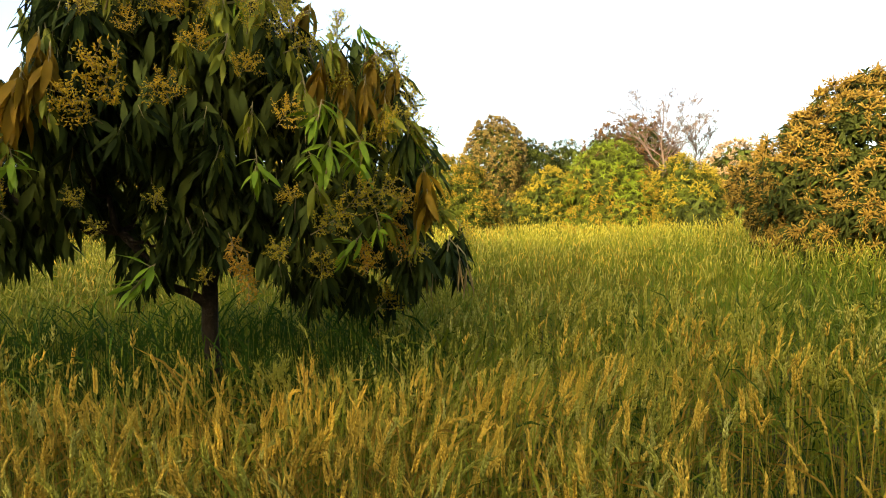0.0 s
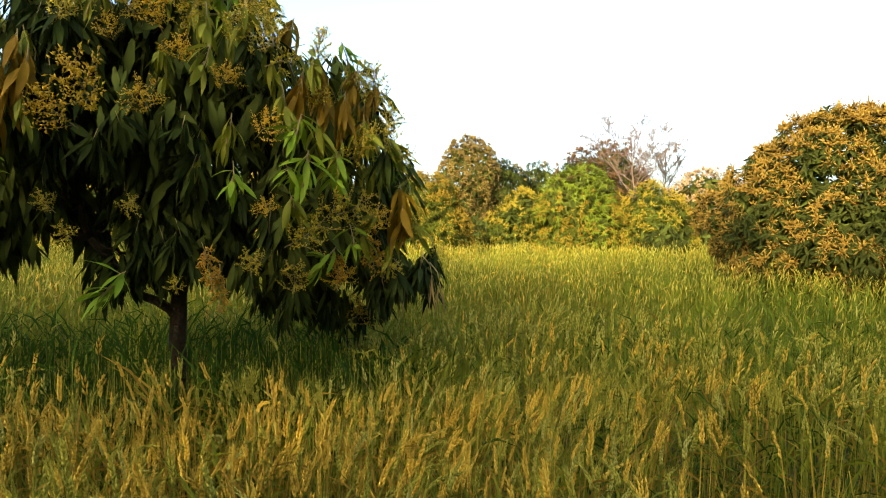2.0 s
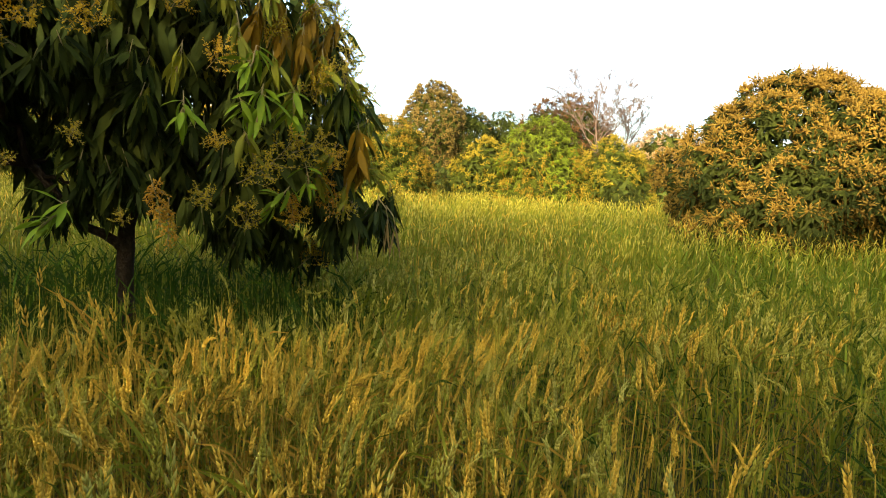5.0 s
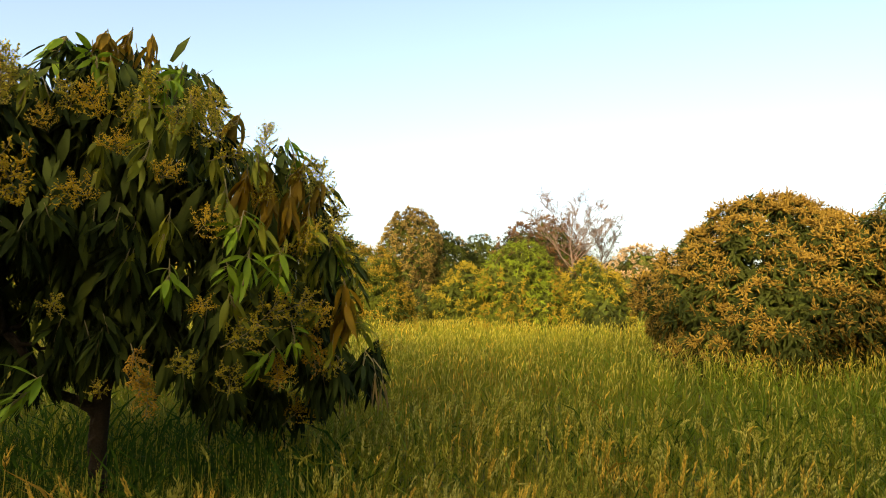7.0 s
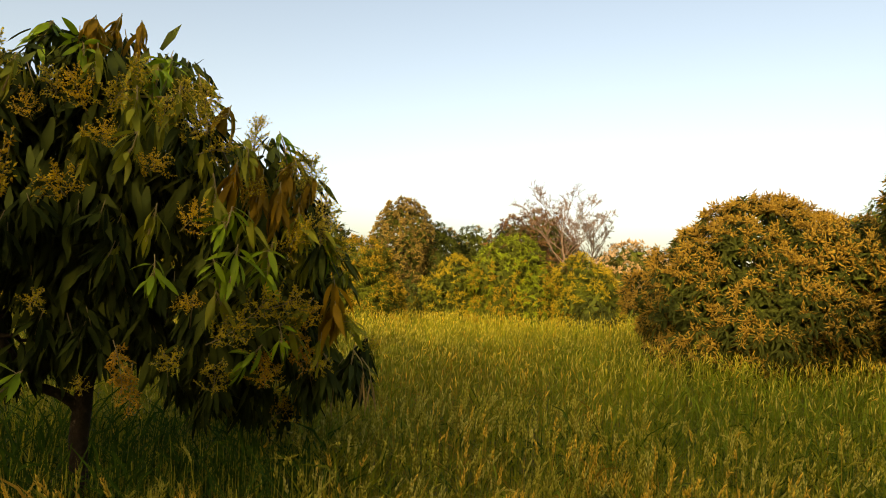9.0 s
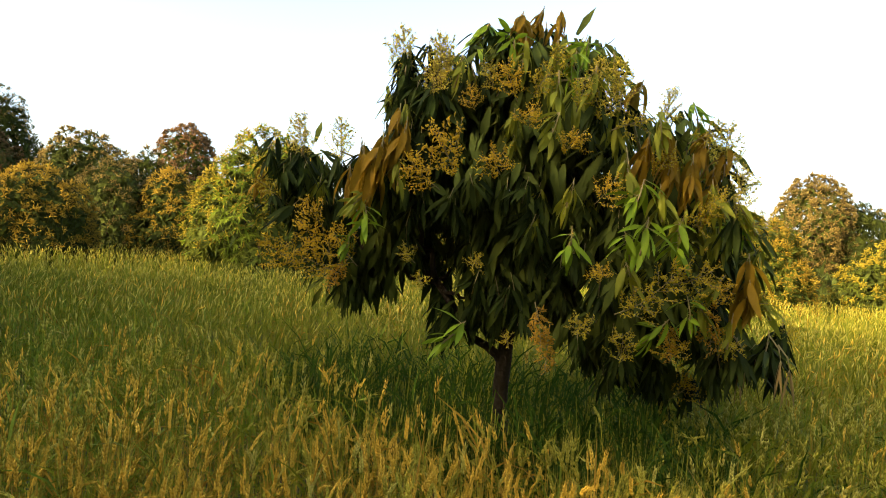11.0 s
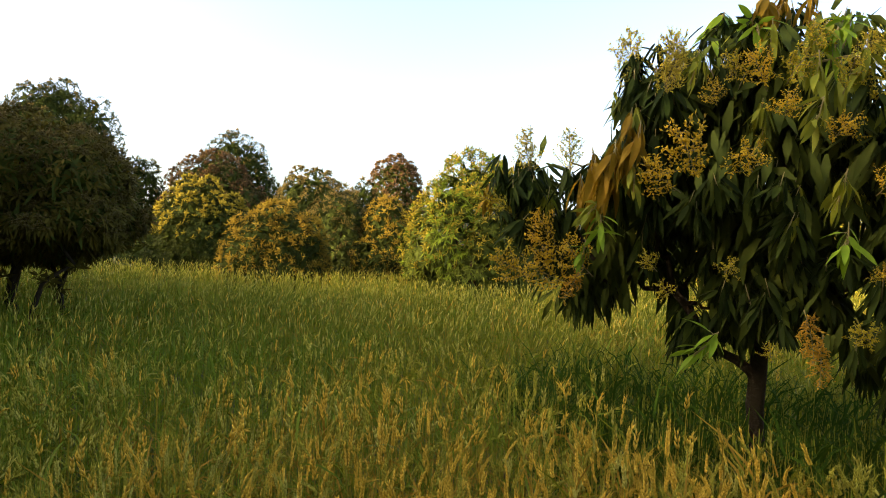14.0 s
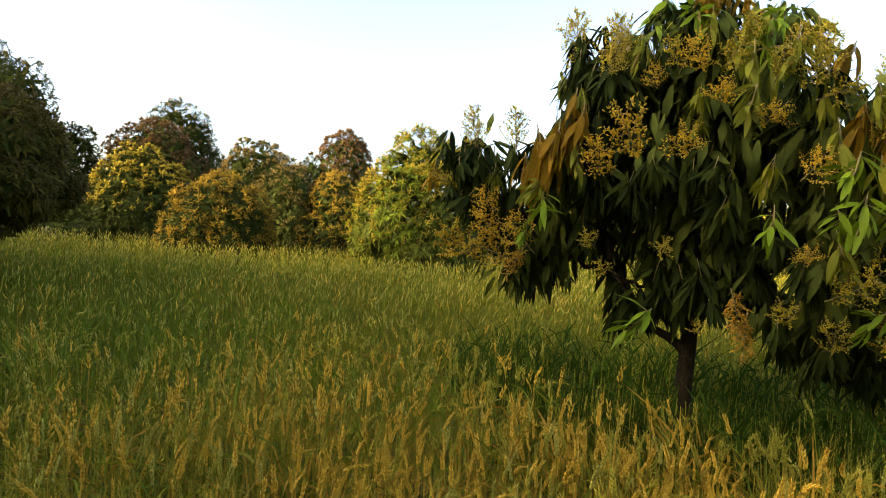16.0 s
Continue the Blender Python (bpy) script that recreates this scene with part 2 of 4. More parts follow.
def part(name, mesh, parent, label="", matrix=None, kind=""):
    """A mesh as one object under a thing or under a part."""
    ob = new(name, mesh)
    ob.parent = parent
    if matrix is not None:
        ob.matrix_basis = matrix
    return tagged(ob, label, kind=kind)


def thing(name, place, label, category, group="", turn=0.0):
    ob = new(name)
    ob.matrix_basis = pose(*place, 0, 0, turn)
    return tagged(ob, label, category, group)


def bearing(deg, dist, z=0.0):
    """A place by its direction, clockwise from +y, and its distance from the start."""
    return (dist * math.sin(radians(deg)), dist * math.cos(radians(deg)), z)


# ---- ground ----
def make_ground():
    line = np.concatenate([-np.geomspace(900, 32, 14), np.linspace(-30, 30, 61), np.geomspace(32, 900, 14)])
    x, y = np.meshgrid(line, line)
    z = 0.03 * np.sin(x * 1.3 + 0.5 * np.sin(y)) * np.cos(y * 0.9) * (np.hypot(x, y) < 28)
    v = np.stack([x, y, z - 0.02], -1).reshape(-1, 3)
    n = len(line)
    i, j = np.meshgrid(np.arange(n - 1), np.arange(n - 1))
    c = (j * n + i).ravel()
    f = np.concatenate([np.stack([c, c + 1, c + n + 1], 1), np.stack([c, c + n + 1, c + n], 1)])
    tagged(new("ground", Build().add((v, f), SOIL).mesh("ground")), "brown field soil under the wheat and the trees", "ground", kind="structure")


make_ground()

# ---- flower sprays and leaf whorls ----
def spray_mesh(name, bloom, length=0.24, spread=0.42, branches=18, droop=0.0, seed=1, fine=1.0, rise=0.62):
    """A mango flower panicle: an axis, side twigs that bend up and fork, and tiny florets set along them like teeth."""
    r = np.random.default_rng(seed)
    b = Build()
    axis = np.stack([0.05 * length * np.sin(np.linspace(0, 3, 8)), np.zeros(8), np.linspace(0, length, 8)], 1)
    b.add(tube(axis, (0.0030, 0.0010), 4), TWIG)

    def rachis(a, d, reach, thick):
        s = np.linspace(0, 1, 5)[:, None]
        line = a + d * reach * s + UP * (0.28 - 0.5 * droop) * reach * s**2
        b.add(tube(line, (thick, thick * 0.5), 3), TWIG)
        k = max(5, int(reach / 0.0075))
        u = np.linspace(0.12, 1.0, k)
        at = np.stack([np.interp(u, s[:, 0], line[:, i]) for i in range(3)], 1) + r.normal(size=(k, 3)) * 0.0018
        tooth = unit(r.normal(size=(k, 3)) + d * 0.7)
        b.add(grains(at, tooth, r.uniform(0.007, 0.014, k) * fine, r.uniform(0.0019, 0.0031, k) * fine, 3), bloom)
        return line

    for i in range(branches):
        s = 0.10 + 0.88 * (i + 0.4 * r.random()) / branches
        q = i * 2.4 + r.normal() * 0.3
        reach = length * spread * (1.08 - s) ** 0.7 * r.uniform(0.65, 1.2) + 0.014
        a = np.array((0.05 * length * math.sin(3 * s), 0, length * s))
        d = unit(np.array((math.cos(q), math.sin(q), rise - droop + 0.2 * r.normal())))
        line = rachis(a, d, reach, 0.0015)
        for j in (1, 2, 3):
            if reach > 0.04:
                rachis(line[j], unit(d + r.normal(size=3) * 0.7), reach * 0.32, 0.0009)
    return b.mesh(name)


SPRAY_PALE = [spray_mesh("pale_spray", PALE_BLOOM, 0.27, 0.40, 26, 0, s, 1.4, 0.75) for s in (1, 2, 3)]
SPRAY_GOLD = [spray_mesh("golden_spray", GOLD_BLOOM, 0.20, 0.55, 15, 0.1, s, 1.35) for s in (4, 5, 6, 7)]
SPRAY_GREENISH = [spray_mesh("greenish_spray", GREENISH_BLOOM, 0.19, 0.52, 14, 0.1, s, 1.25) for s in (51, 52, 53)]
SPRAY_RUST = [spray_mesh("rusty_spray", RUST_BLOOM, 0.23, 0.25, 18, 0.1, s, 1.5) for s in (8, 9)]


def one_leaf(name, material, length, width, drop, seed):
    """A single leaf that starts at its stalk, points along x and sags along -z."""
    r = np.random.default_rng(seed)
    b = Build()
    base = np.array([[0.018, 0, 0]])
    b.add(folded(base, np.array([[1.0, 0.04 * r.normal(), 0.05]]), np.array([length]), np.array([width]), np.array([[0, 0.0, -drop * length]]), np.array([[0, 0.15 * r.normal(), 1.0]]), 7), material)
    b.add(tube([(0, 0, 0), (0.01, 0, 0.001), (0.03, 0, 0)], (0.0018, 0.0012), 4), TWIG)
    return b.mesh(name)


LEAF_LIME = [one_leaf("lime_leaf", LIME, 0.12, 0.030, 0.35, s) for s in (1, 2, 3)]
LEAF_BROWN = [one_leaf("copper_leaf", BROWN, 0.15, 0.035, 0.45, s) for s in (4, 5, 6)]
LEAF_STRAW = [one_leaf("withered_leaf", STRAW, 0.16, 0.009, 0.25, s) for s in (31, 32)]
LEAF_OLIVE = [one_leaf("olive_leaf", OLIVE_LEAF, 0.13, 0.031, 0.4, s) for s in (41, 42, 43)]


def whorl_mesh(name, material, n=13, length=0.2, width=0.046, low=-80, high=-25, seed=1):
    """A shoot tip with its ring of leaves; the elevation of the leaves runs from low to high degrees."""
    r = np.random.default_rng(seed)
    q = np.arange(n) * 2.399 + r.normal(size=n) * 0.25
    e = np.radians(r.uniform(low, high, n))
    d = np.stack([np.cos(q) * np.cos(e), np.sin(q) * np.cos(e), np.sin(e)], 1)
    out = np.stack([np.cos(q), np.sin(q), 0.7 + 0 * q], 1)
    base = np.stack([0.01 * np.cos(q), 0.01 * np.sin(q), -0.07 * r.random(n)], 1) + d * 0.02
    ln = length * r.uniform(0.72, 1.15, n)
    b = Build()
    b.add(folded(base, d, ln, width * r.uniform(0.8, 1.15, n), np.stack([0 * ln, 0 * ln, -0.3 * ln], 1), unit(out + 0.25 * r.normal(size=(n, 3)))), material)
    b.add(tube([(0, 0, -0.14), (0.004, 0, -0.06), (0, 0, 0.0)], (0.004, 0.002), 5), TWIG)
    return b.mesh(name)


WHORLS = [whorl_mesh("leaf_whorl", MATURE, 12, 0.122, 0.030, -88, -48 + 14 * (s % 3), s) for s in range(6)]
WHORLS_OLIVE = [whorl_mesh("olive_whorl", OLIVE_LEAF, 11, 0.105, 0.026, -86, -30, s) for s in (21, 22, 23)]

# ---- the mango tree in the middle of the wheat ----
# places from the foot of the trunk, and sizes
SPRAYS_PALE_AT = [
    (-0.50, -0.49, 2.58, 1.2), (-0.27, -0.53, 2.54, 1.1), (-1.04, -0.58, 2.16, 1), (-0.73, -0.68, 2.13, 0.87), (0.61, -0.57, 2.40, 0.81), (1.04, -0.43, 2.14, 0.92),
    (1.10, -0.44, 1.96, 0.92), (0.52, -0.59, 2.42, 0.71), (-0.27, -0.61, 2.47, 0.96), (0.80, -0.53, 2.31, 0.71),
]
SPRAYS_GOLD_AT = [
    (-0.08, -0.82, 2.06, 1.4), (0.17, -0.84, 2.01, 0.93), (-0.18, -0.82, 1.96, 1.1), (0.28, -0.77, 2.21, 0.72), (0.15, -0.69, 2.39, 0.93), (-0.02, -0.71, 2.32, 0.63),
    (0.46, -0.77, 2.10, 0.81), (0.61, -0.76, 1.92, 0.71), (-0.84, -0.69, 1.64, 1.2), (-1.10, -0.61, 1.54, 1.2), (-0.83, -0.66, 1.50, 1.3), (-0.61, -0.75, 1.60, 1.1),
    (-0.86, -0.70, 1.76, 0.77), (0.62, -0.74, 1.59, 0.61), (1.03, -0.45, 1.54, 0.92), (0.89, -0.39, 1.27, 0.81), (0.95, 0.01, 1.03, 1.1),
]
SPRAYS_MORE_AT = [
    (-0.23, -0.81, 1.60, 0.64), (-0.17, -0.78, 1.48, 0.63), (1.03, -0.52, 1.89, 0.92), (0.32, -0.60, 2.50, 0.92), (0.58, -0.65, 2.29, 0.92), (0.67, -0.65, 2.21, 0.92),
    (0.82, -0.63, 2.05, 0.81), (0.10, -0.83, 1.59, 0.62), (0.23, -0.69, 1.25, 0.51), (1.34, 0.01, 1.36, 0.71), (0.97, -0.57, 1.84, 0.92), (1.16, -0.38, 1.82, 0.92),
    (-1.15, -0.62, 1.85, 0.99), (-1.30, -0.54, 1.90, 0.88), (0.29, -0.69, 2.38, 0.92), (0.46, -0.67, 2.33, 0.81), (0.04, -0.66, 2.42, 0.83), (0.95, -0.49, 2.20, 0.81),
    (0.75, -0.63, 1.47, 1.1), (0.85, -0.61, 1.57, 1.1), (0.96, -0.55, 1.60, 1.1),
    (0.55, -0.68, 1.36, 0.81), (1.10, -0.36, 1.31, 0.81), (0.70, -0.60, 1.27, 0.92), (1.18, -0.30, 1.50, 0.81),
]
SPRAYS_HANG_AT = [
    (0.37, -0.74, 1.35, 0.92), (0.40, -0.65, 1.25, 0.97), (1.01, -0.40, 1.41, 1.1), (0.87, -0.46, 1.32, 0.81), (-0.66, -0.70, 1.48, 0.87),
]
BROWN_AT = [
    (0.14, -0.26, 2.89, 1), (0.69, -0.50, 2.44, 1), (0.75, -0.63, 2.18, 1.1), (0.85, -0.57, 2.16, 1), (1.05, -0.42, 2.16, 0.92), (-0.40, -0.69, 2.31, 1.1),
    (-0.42, -0.73, 2.19, 1.1), (-0.56, -0.75, 2.05, 1.2), (-0.46, -0.76, 2.08, 1.1), (1.16, -0.38, 1.72, 1.1), (1.18, -0.34, 1.66, 1.1), (-0.34, -0.72, 2.24, 1.1),
    (-0.64, -0.72, 2.01, 1.1), (0.81, -0.59, 2.22, 1), (0.92, -0.55, 2.11, 1), (0.07, -0.37, 2.83, 0.94), (-1.38, -0.49, 2.02, 0.88), (-0.45, -0.74, 2.16, 0.97),
    (-0.58, -0.73, 2.14, 0.97), (1.00, -0.46, 2.07, 0.92), (0.97, -0.45, 2.23, 0.81), (0.24, -0.30, 2.85, 0.92),
]
LIME_AT = [
    (0.50, -0.81, 1.77, 0.92), (0.78, -0.69, 1.83, 1), (0.89, -0.62, 1.83, 0.92), (0.75, -0.69, 1.98, 0.92), (0.89, -0.42, 2.36, 0.92), (-0.57, -0.77, 1.69, 0.76),
    (-0.49, -0.79, 1.81, 0.86), (0.04, -0.73, 1.32, 0.94), (-0.12, -0.33, 2.80, 1.0), (0.39, -0.53, 2.57, 0.92), (0.94, -0.53, 1.52, 0.81), (0.88, -0.52, 1.42, 0.81),
    (1.15, -0.40, 1.87, 0.92), (0.04, -0.44, 2.70, 1), (0.42, -0.44, 2.65, 0.81), (0.69, -0.73, 1.78, 0.81),
]
OLIVE_AT = [
    (0.62, -0.63, 2.32, 0.92), (0.77, -0.59, 2.28, 0.92), (0.51, -0.64, 2.47, 0.92), (1.00, -0.53, 2.01, 0.92), (0.81, -0.65, 1.97, 0.92), (1.10, -0.44, 1.93, 0.81),
    (0.36, -0.69, 2.44, 0.92), (0.67, -0.69, 2.11, 0.92), (0.91, -0.57, 1.89, 0.81), (0.31, -0.57, 2.61, 0.92), (0.15, -0.54, 2.65, 0.93), (0.48, -0.75, 1.97, 0.81),
    (-0.14, -0.58, 2.56, 0.84), (-0.37, -0.72, 2.07, 0.85), (1.08, -0.42, 1.62, 0.81), (-0.50, -0.75, 1.89, 0.86), (0.56, -0.55, 2.55, 0.81), (0.40, -0.77, 2.24, 0.81),
    (0.98, -0.45, 1.52, 0.92), (1.12, -0.36, 1.46, 0.81), (0.70, -0.66, 1.64, 0.92), (1.20, -0.28, 1.56, 0.81),
]
# crown masses: centre, half width, half height
LOBES = np.array([
    (-0.05, -0.01, 2.12, 0.65, 0.58), (-0.02, 0.09, 1.66, 0.47, 0.39), (0.19, -0.04, 2.43, 0.45, 0.47), (0.69, -0.01, 2.03, 0.47, 0.46),
    (0.69, 0.05, 1.51, 0.60, 0.39), (1.12, -0.05, 1.36, 0.21, 0.19), (-0.76, -0.05, 1.76, 0.44, 0.42), (-0.99, -0.15, 1.54, 0.29, 0.26),
    (-0.41, -0.35, 2.31, 0.29, 0.31), (-1.10, -0.42, 1.95, 0.23, 0.26), (0.03, 0.02, 1.51, 0.36, 0.32), (0.95, 0.01, 1.80, 0.33, 0.33),
    (0.79, 0.11, 1.25, 0.37, 0.21), (-0.19, -0.19, 2.51, 0.30, 0.28), (-0.37, 0.04, 1.52, 0.20, 0.16),
    (0.10, -0.24, 2.62, 0.23, 0.20), (0.30, 0.10, 1.42, 0.22, 0.18), (-0.20, -0.08, 1.36, 0.13, 0.14), (-0.48, -0.50, 2.04, 0.20, 0.24), (0.96, 0.02, 1.46, 0.20, 0.18),
])


def even_directions(n, jitter=0.35, bottom=-1.0):
    """n directions spread evenly over the ball above the height bottom."""
    i = np.arange(n) + 0.5
    z = 1 - (1 - bottom) * i / n
    q = i * 2.39996 + rng.uniform(0, 6.28)
    r = np.sqrt(np.maximum(1 - z * z, 0))
    return unit(np.stack([r * np.cos(q), r * np.sin(q), z], 1) + rng.normal(size=(n, 3)) * jitter * 2.2 / math.sqrt(n))


def crown_points(lobes, n, shell=0.75, deep=1.0, floor=None):
    """Points near the surface of a heap of ellipsoids, with the outward direction of each."""
    size = lobes[:, 3] ** 2
    which = rng.choice(len(lobes), n * 4, p=size / size.sum())
    d = unit(rng.normal(size=(n * 4, 3)))
    half = np.stack([lobes[:, 3], lobes[:, 3] * deep, lobes[:, 4]], 1)
    p = lobes[which, :3] + d * half[which] * rng.uniform(shell, 1.0, (n * 4, 1))
    inside = np.zeros(len(p))
    for k, l in enumerate(lobes):
        inside += (np.linalg.norm((p - l[:3]) / half[k], axis=1) < shell * 0.92) & (which != k)
    keep = inside == 0
    if floor is not None:
        keep &= p[:, 2] > floor
    return p[keep][:n], unit(d[keep][:n] / half[which[keep][:n]])


def open_low(p):
    """Which points keep their leaves: the crown is broken by gaps near its lower edge."""
    gap = np.sin(p[:, 0] * 8.0 + 1.0) * np.sin(p[:, 2] * 11.0 + 0.5) + 0.5 * np.sin(p[:, 0] * 17 + p[:, 2] * 9)
    notch = (np.abs(0.912 * p[:, 0] + 0.41 * p[:, 1] + 0.54) < 0.09) & (p[:, 2] < 1.56)
    return ~notch & (p[:, 2] > 1.9) | ~notch & (gap < np.where(p[:, 2] > 1.62, 0.75, 0.3))


def aim(place, direction, size, spin=0.0):
    """A pose whose z axis lies along direction."""
    m = Vector(direction).to_track_quat("Z", "Y").to_matrix().to_4x4()
    return Matrix.Translation(place) @ m @ Matrix.Rotation(spin, 4, "Z") @ Matrix.Diagonal((size, size, size, 1))


def main_mango():
    tree = thing("mango_tree", (-1.20, 3.41, 0), "young blooming mango tree with drooping dark leaves among wheat", "tree")
    fork = (-0.01, 0.01, 1.05)
    tips = [(-0.40, -0.12, 1.44), (0.08, 0.02, 1.72), (0.45, 0.10, 1.62), (0.1, 0.35, 1.6)]
    feet = [(-0.008, 0.01, 1.0), fork, (0.04, 0.01, 1.26), (0.04, 0.02, 1.34)]
    stem = np.concatenate([limb((0.0, 0, -0.1), fork, 8, 0, 0.02), limb(fork, tips[1], 8, 0, 0.03)[1:]])
    trunk = part("trunk", Build().add(tube(stem, (0.052, 0.043, 0.040, 0.042, 0.036, 0.028, 0.018), 12, 0.05), BARK).mesh("trunk"), tree, "brown mango trunk forking above the wheat")
    for k, t in enumerate(tips):
        main = trunk if k == 1 else part("branch", Build().add(tube(limb(feet[k], t, 8, -0.02, 0.04), ((0.027, 0, 0.028, 0.026)[k], 0.018), 9, 0.05), BARK).mesh("branch"), tree)
        for l in LOBES:
            dist = [math.dist(l[:3], u) for u in tips]
            if dist.index(min(dist)) == k:
                part("branch", Build().add(tube(limb(t, l[:3], 8, -0.04, 0.06), (0.018, 0.007), 7, 0.05), BARK).mesh("branch"), main)
    # inner foliage, which fills the crown, in a colour lightened against its deep shade
    inner = LOBES.copy()
    inner[:, 3:] *= 0.90
    p, d = crown_points(inner, 6500, 0.30, 1.0)
    p, d = p[open_low(p)], d[open_low(p)]
    hang = unit(d * 0.5 + rng.normal(size=p.shape) * 0.35 - UP * 0.9)
    ln = rng.uniform(0.12, 0.18, len(p))
    b = Build().add(folded(p, hang, ln, ln * 0.28, -UP * ln[:, None] * 0.15, unit(d + 0.4 * rng.normal(size=p.shape)), 2), INNER_LIFTED)
    part("inner_foliage", b.mesh("inner_foliage"), tree, "dense shaded dark green leaves", kind="stuff")
    # whorls of mature leaves on the bunches that the branches carry
    bunches = []
    for l in LOBES:
        for q in even_directions(max(5, int(26 * l[3] * (l[3] + l[4]))), 0.6, -0.9):
            r = rng.uniform(0.11, 0.19)
            bunches.append((l[0] + q[0] * l[3] * 0.78, l[1] + q[1] * l[3] * 0.78, l[2] + q[2] * l[4] * 0.78, r, r * rng.uniform(0.9, 1.3)))
    p, d = crown_points(np.array(bunches), 800, 0.6, 1.0)
    p, d = p[open_low(p)], d[open_low(p)]
    order = np.argsort(0.94 * p[:, 1] - 0.33 * p[:, 0])
    for k in order[:235]:
        a = unit(d[k] * 0.25 + UP + rng.normal(size=3) * 0.15)
        fresh = rng.random() < (0.4 if p[k, 2] > 1.8 and p[k, 0] > 0.2 else 0.35 if p[k, 2] > 2.2 else 0.25 if p[k, 0] > 0.4 and p[k, 2] > 1.6 else 0.06)
        mesh = WHORLS_OLIVE[k % 3] if fresh else WHORLS[k % len(WHORLS)]
        part("leafy_shoot", mesh, tree, matrix=aim(p[k], a, rng.uniform(0.68, 1.05), rng.uniform(0, 6)))
    rest = order[235:]
    n = 9
    q = rng.uniform(0, 6.283, len(rest) * n)
    e = np.radians(rng.uniform(-86, -30, len(q)))
    dirs = np.stack([np.cos(q) * np.cos(e), np.sin(q) * np.cos(e), np.sin(e)], 1)
    ln = rng.uniform(0.10, 0.155, len(q))
    out = np.stack([np.cos(q), np.sin(q), 0.7 + 0 * q], 1)
    base, face, young = np.repeat(p[rest], n, 0) + dirs * 0.03, unit(out + 0.3 * rng.normal(size=out.shape)), np.repeat((p[rest, 2] > 1.85) & (p[rest, 0] > 0.2) & (rng.random(len(rest)) < 0.3), n)
    b = Build()
    for sel, m in ((~young, MATURE), (young, OLIVE_LEAF)):
        b.add(folded(base[sel], dirs[sel], ln[sel], ln[sel] * 0.23, -UP * ln[sel, None] * 0.3, face[sel], 4), m)
    part("outer_foliage", b.mesh("outer_foliage"), tree, "hanging dark green leaves", kind="stuff")
    # ragged clusters that hang from the lower edge of the crown
    low = order[p[order, 2] < 1.62][:46:2]
    for k in low:
        part("leafy_shoot", WHORLS[k % len(WHORLS)], tree, matrix=aim(p[k] - UP * rng.uniform(0.0, 0.07), unit(UP + rng.normal(size=3) * 0.2), rng.uniform(0.75, 1.0), rng.uniform(0, 6)))
    # shoots that carry the upright sprays stand out of the crown
    for k, (x, y, z, s) in enumerate(SPRAYS_PALE_AT):
        top = np.array((x, y, z - 0.06 * s))
        near = LOBES[np.argmin(np.linalg.norm(LOBES[:, :3] - top, axis=1)), :3]
        part("twig", Build().add(tube(limb(near, top, 6, 0.05, 0.05), (0.010, 0.004), 6), TWIG).mesh("twig"), tree)
        for j in range(3):
            part("leafy_shoot", (WHORLS_OLIVE[(k + j) % 3] if x > 0.2 and j else WHORLS[(k + j) % len(WHORLS)]), tree, matrix=aim(top + (near - top) * 0.22 * j + rng.normal(size=3) * 0.03 * j, UP, 1.05, k + j))
    # young whorls, leaf by leaf
    for places, leaves, low, high, label, n, tilt in ((BROWN_AT, LEAF_BROWN, -86, -40, "limp copper-brown young leaves", 13, 0.15), (LIME_AT, LEAF_LIME, -80, 0, "bright lime-green young leaves", 14, 0.45), (OLIVE_AT, LEAF_OLIVE, -84, -25, "hanging yellow-olive young leaves", 13, 0.3)):
        for x, y, z, s in places:
            shoot = part("leaf_shoot", Build().add(tube([(0, 0, -0.16), (0.006, 0.004, -0.07), (0, 0, 0)], (0.004, 0.0022), 5), TWIG).mesh("shoot"), tree, label, Matrix.Translation((x, y, z)) @ Euler((rng.normal() * tilt, rng.normal() * tilt, 0)).to_matrix().to_4x4())
            for i in range(n):
                yaw, e = i * 2.4 + rng.normal() * 0.3, radians(rng.uniform(low, high))
                m = Matrix.Translation((0, 0, -0.12 * rng.random())) @ Euler((rng.normal() * 0.3, -e, yaw)).to_matrix().to_4x4()
                part("leaf", leaves[i % 3], shoot, matrix=m @ Matrix.Scale(s * rng.uniform(0.7, 1.12), 4))
    # a withered shoot at the low end of the crown
    for k, (x, y, z) in enumerate(((1.32, -0.28, 1.27), (1.36, -0.22, 1.23), (1.18, -0.26, 1.25))):
        shoot = part("leaf_shoot", Build().add(tube([(-0.05, 0.02, 0.10), (-0.01, 0, 0.05), (0, 0, 0)], (0.004, 0.002), 5), TWIG).mesh("shoot"), tree, "withered straw-coloured hanging leaves", Matrix.Translation((x, y, z)))
        for i in range(4):
            m = Euler((rng.normal() * 0.4, radians(rng.uniform(70, 88)), i * 1.6 + k)).to_matrix().to_4x4()
            part("leaf", LEAF_STRAW[i % 2], shoot, matrix=m @ Matrix.Scale(rng.uniform(0.8, 1.3), 4))
    # flower panicles
    for places, meshes, hang in ((SPRAYS_PALE_AT, SPRAY_PALE, 0.9), (SPRAYS_GOLD_AT, SPRAY_GOLD, 0.35), (SPRAYS_MORE_AT, SPRAY_GREENISH, 0.4), (SPRAYS_HANG_AT, SPRAY_RUST, -1.0)):
        for k, (x, y, z, s) in enumerate(places):
            side = np.array((x, y - 0.2, 0)) * 0.5
            a = unit(np.array((0, 0, hang)) + unit(side) * (0.6 if abs(hang) < 0.6 else 0.2) + rng.normal(size=3) * 0.2)
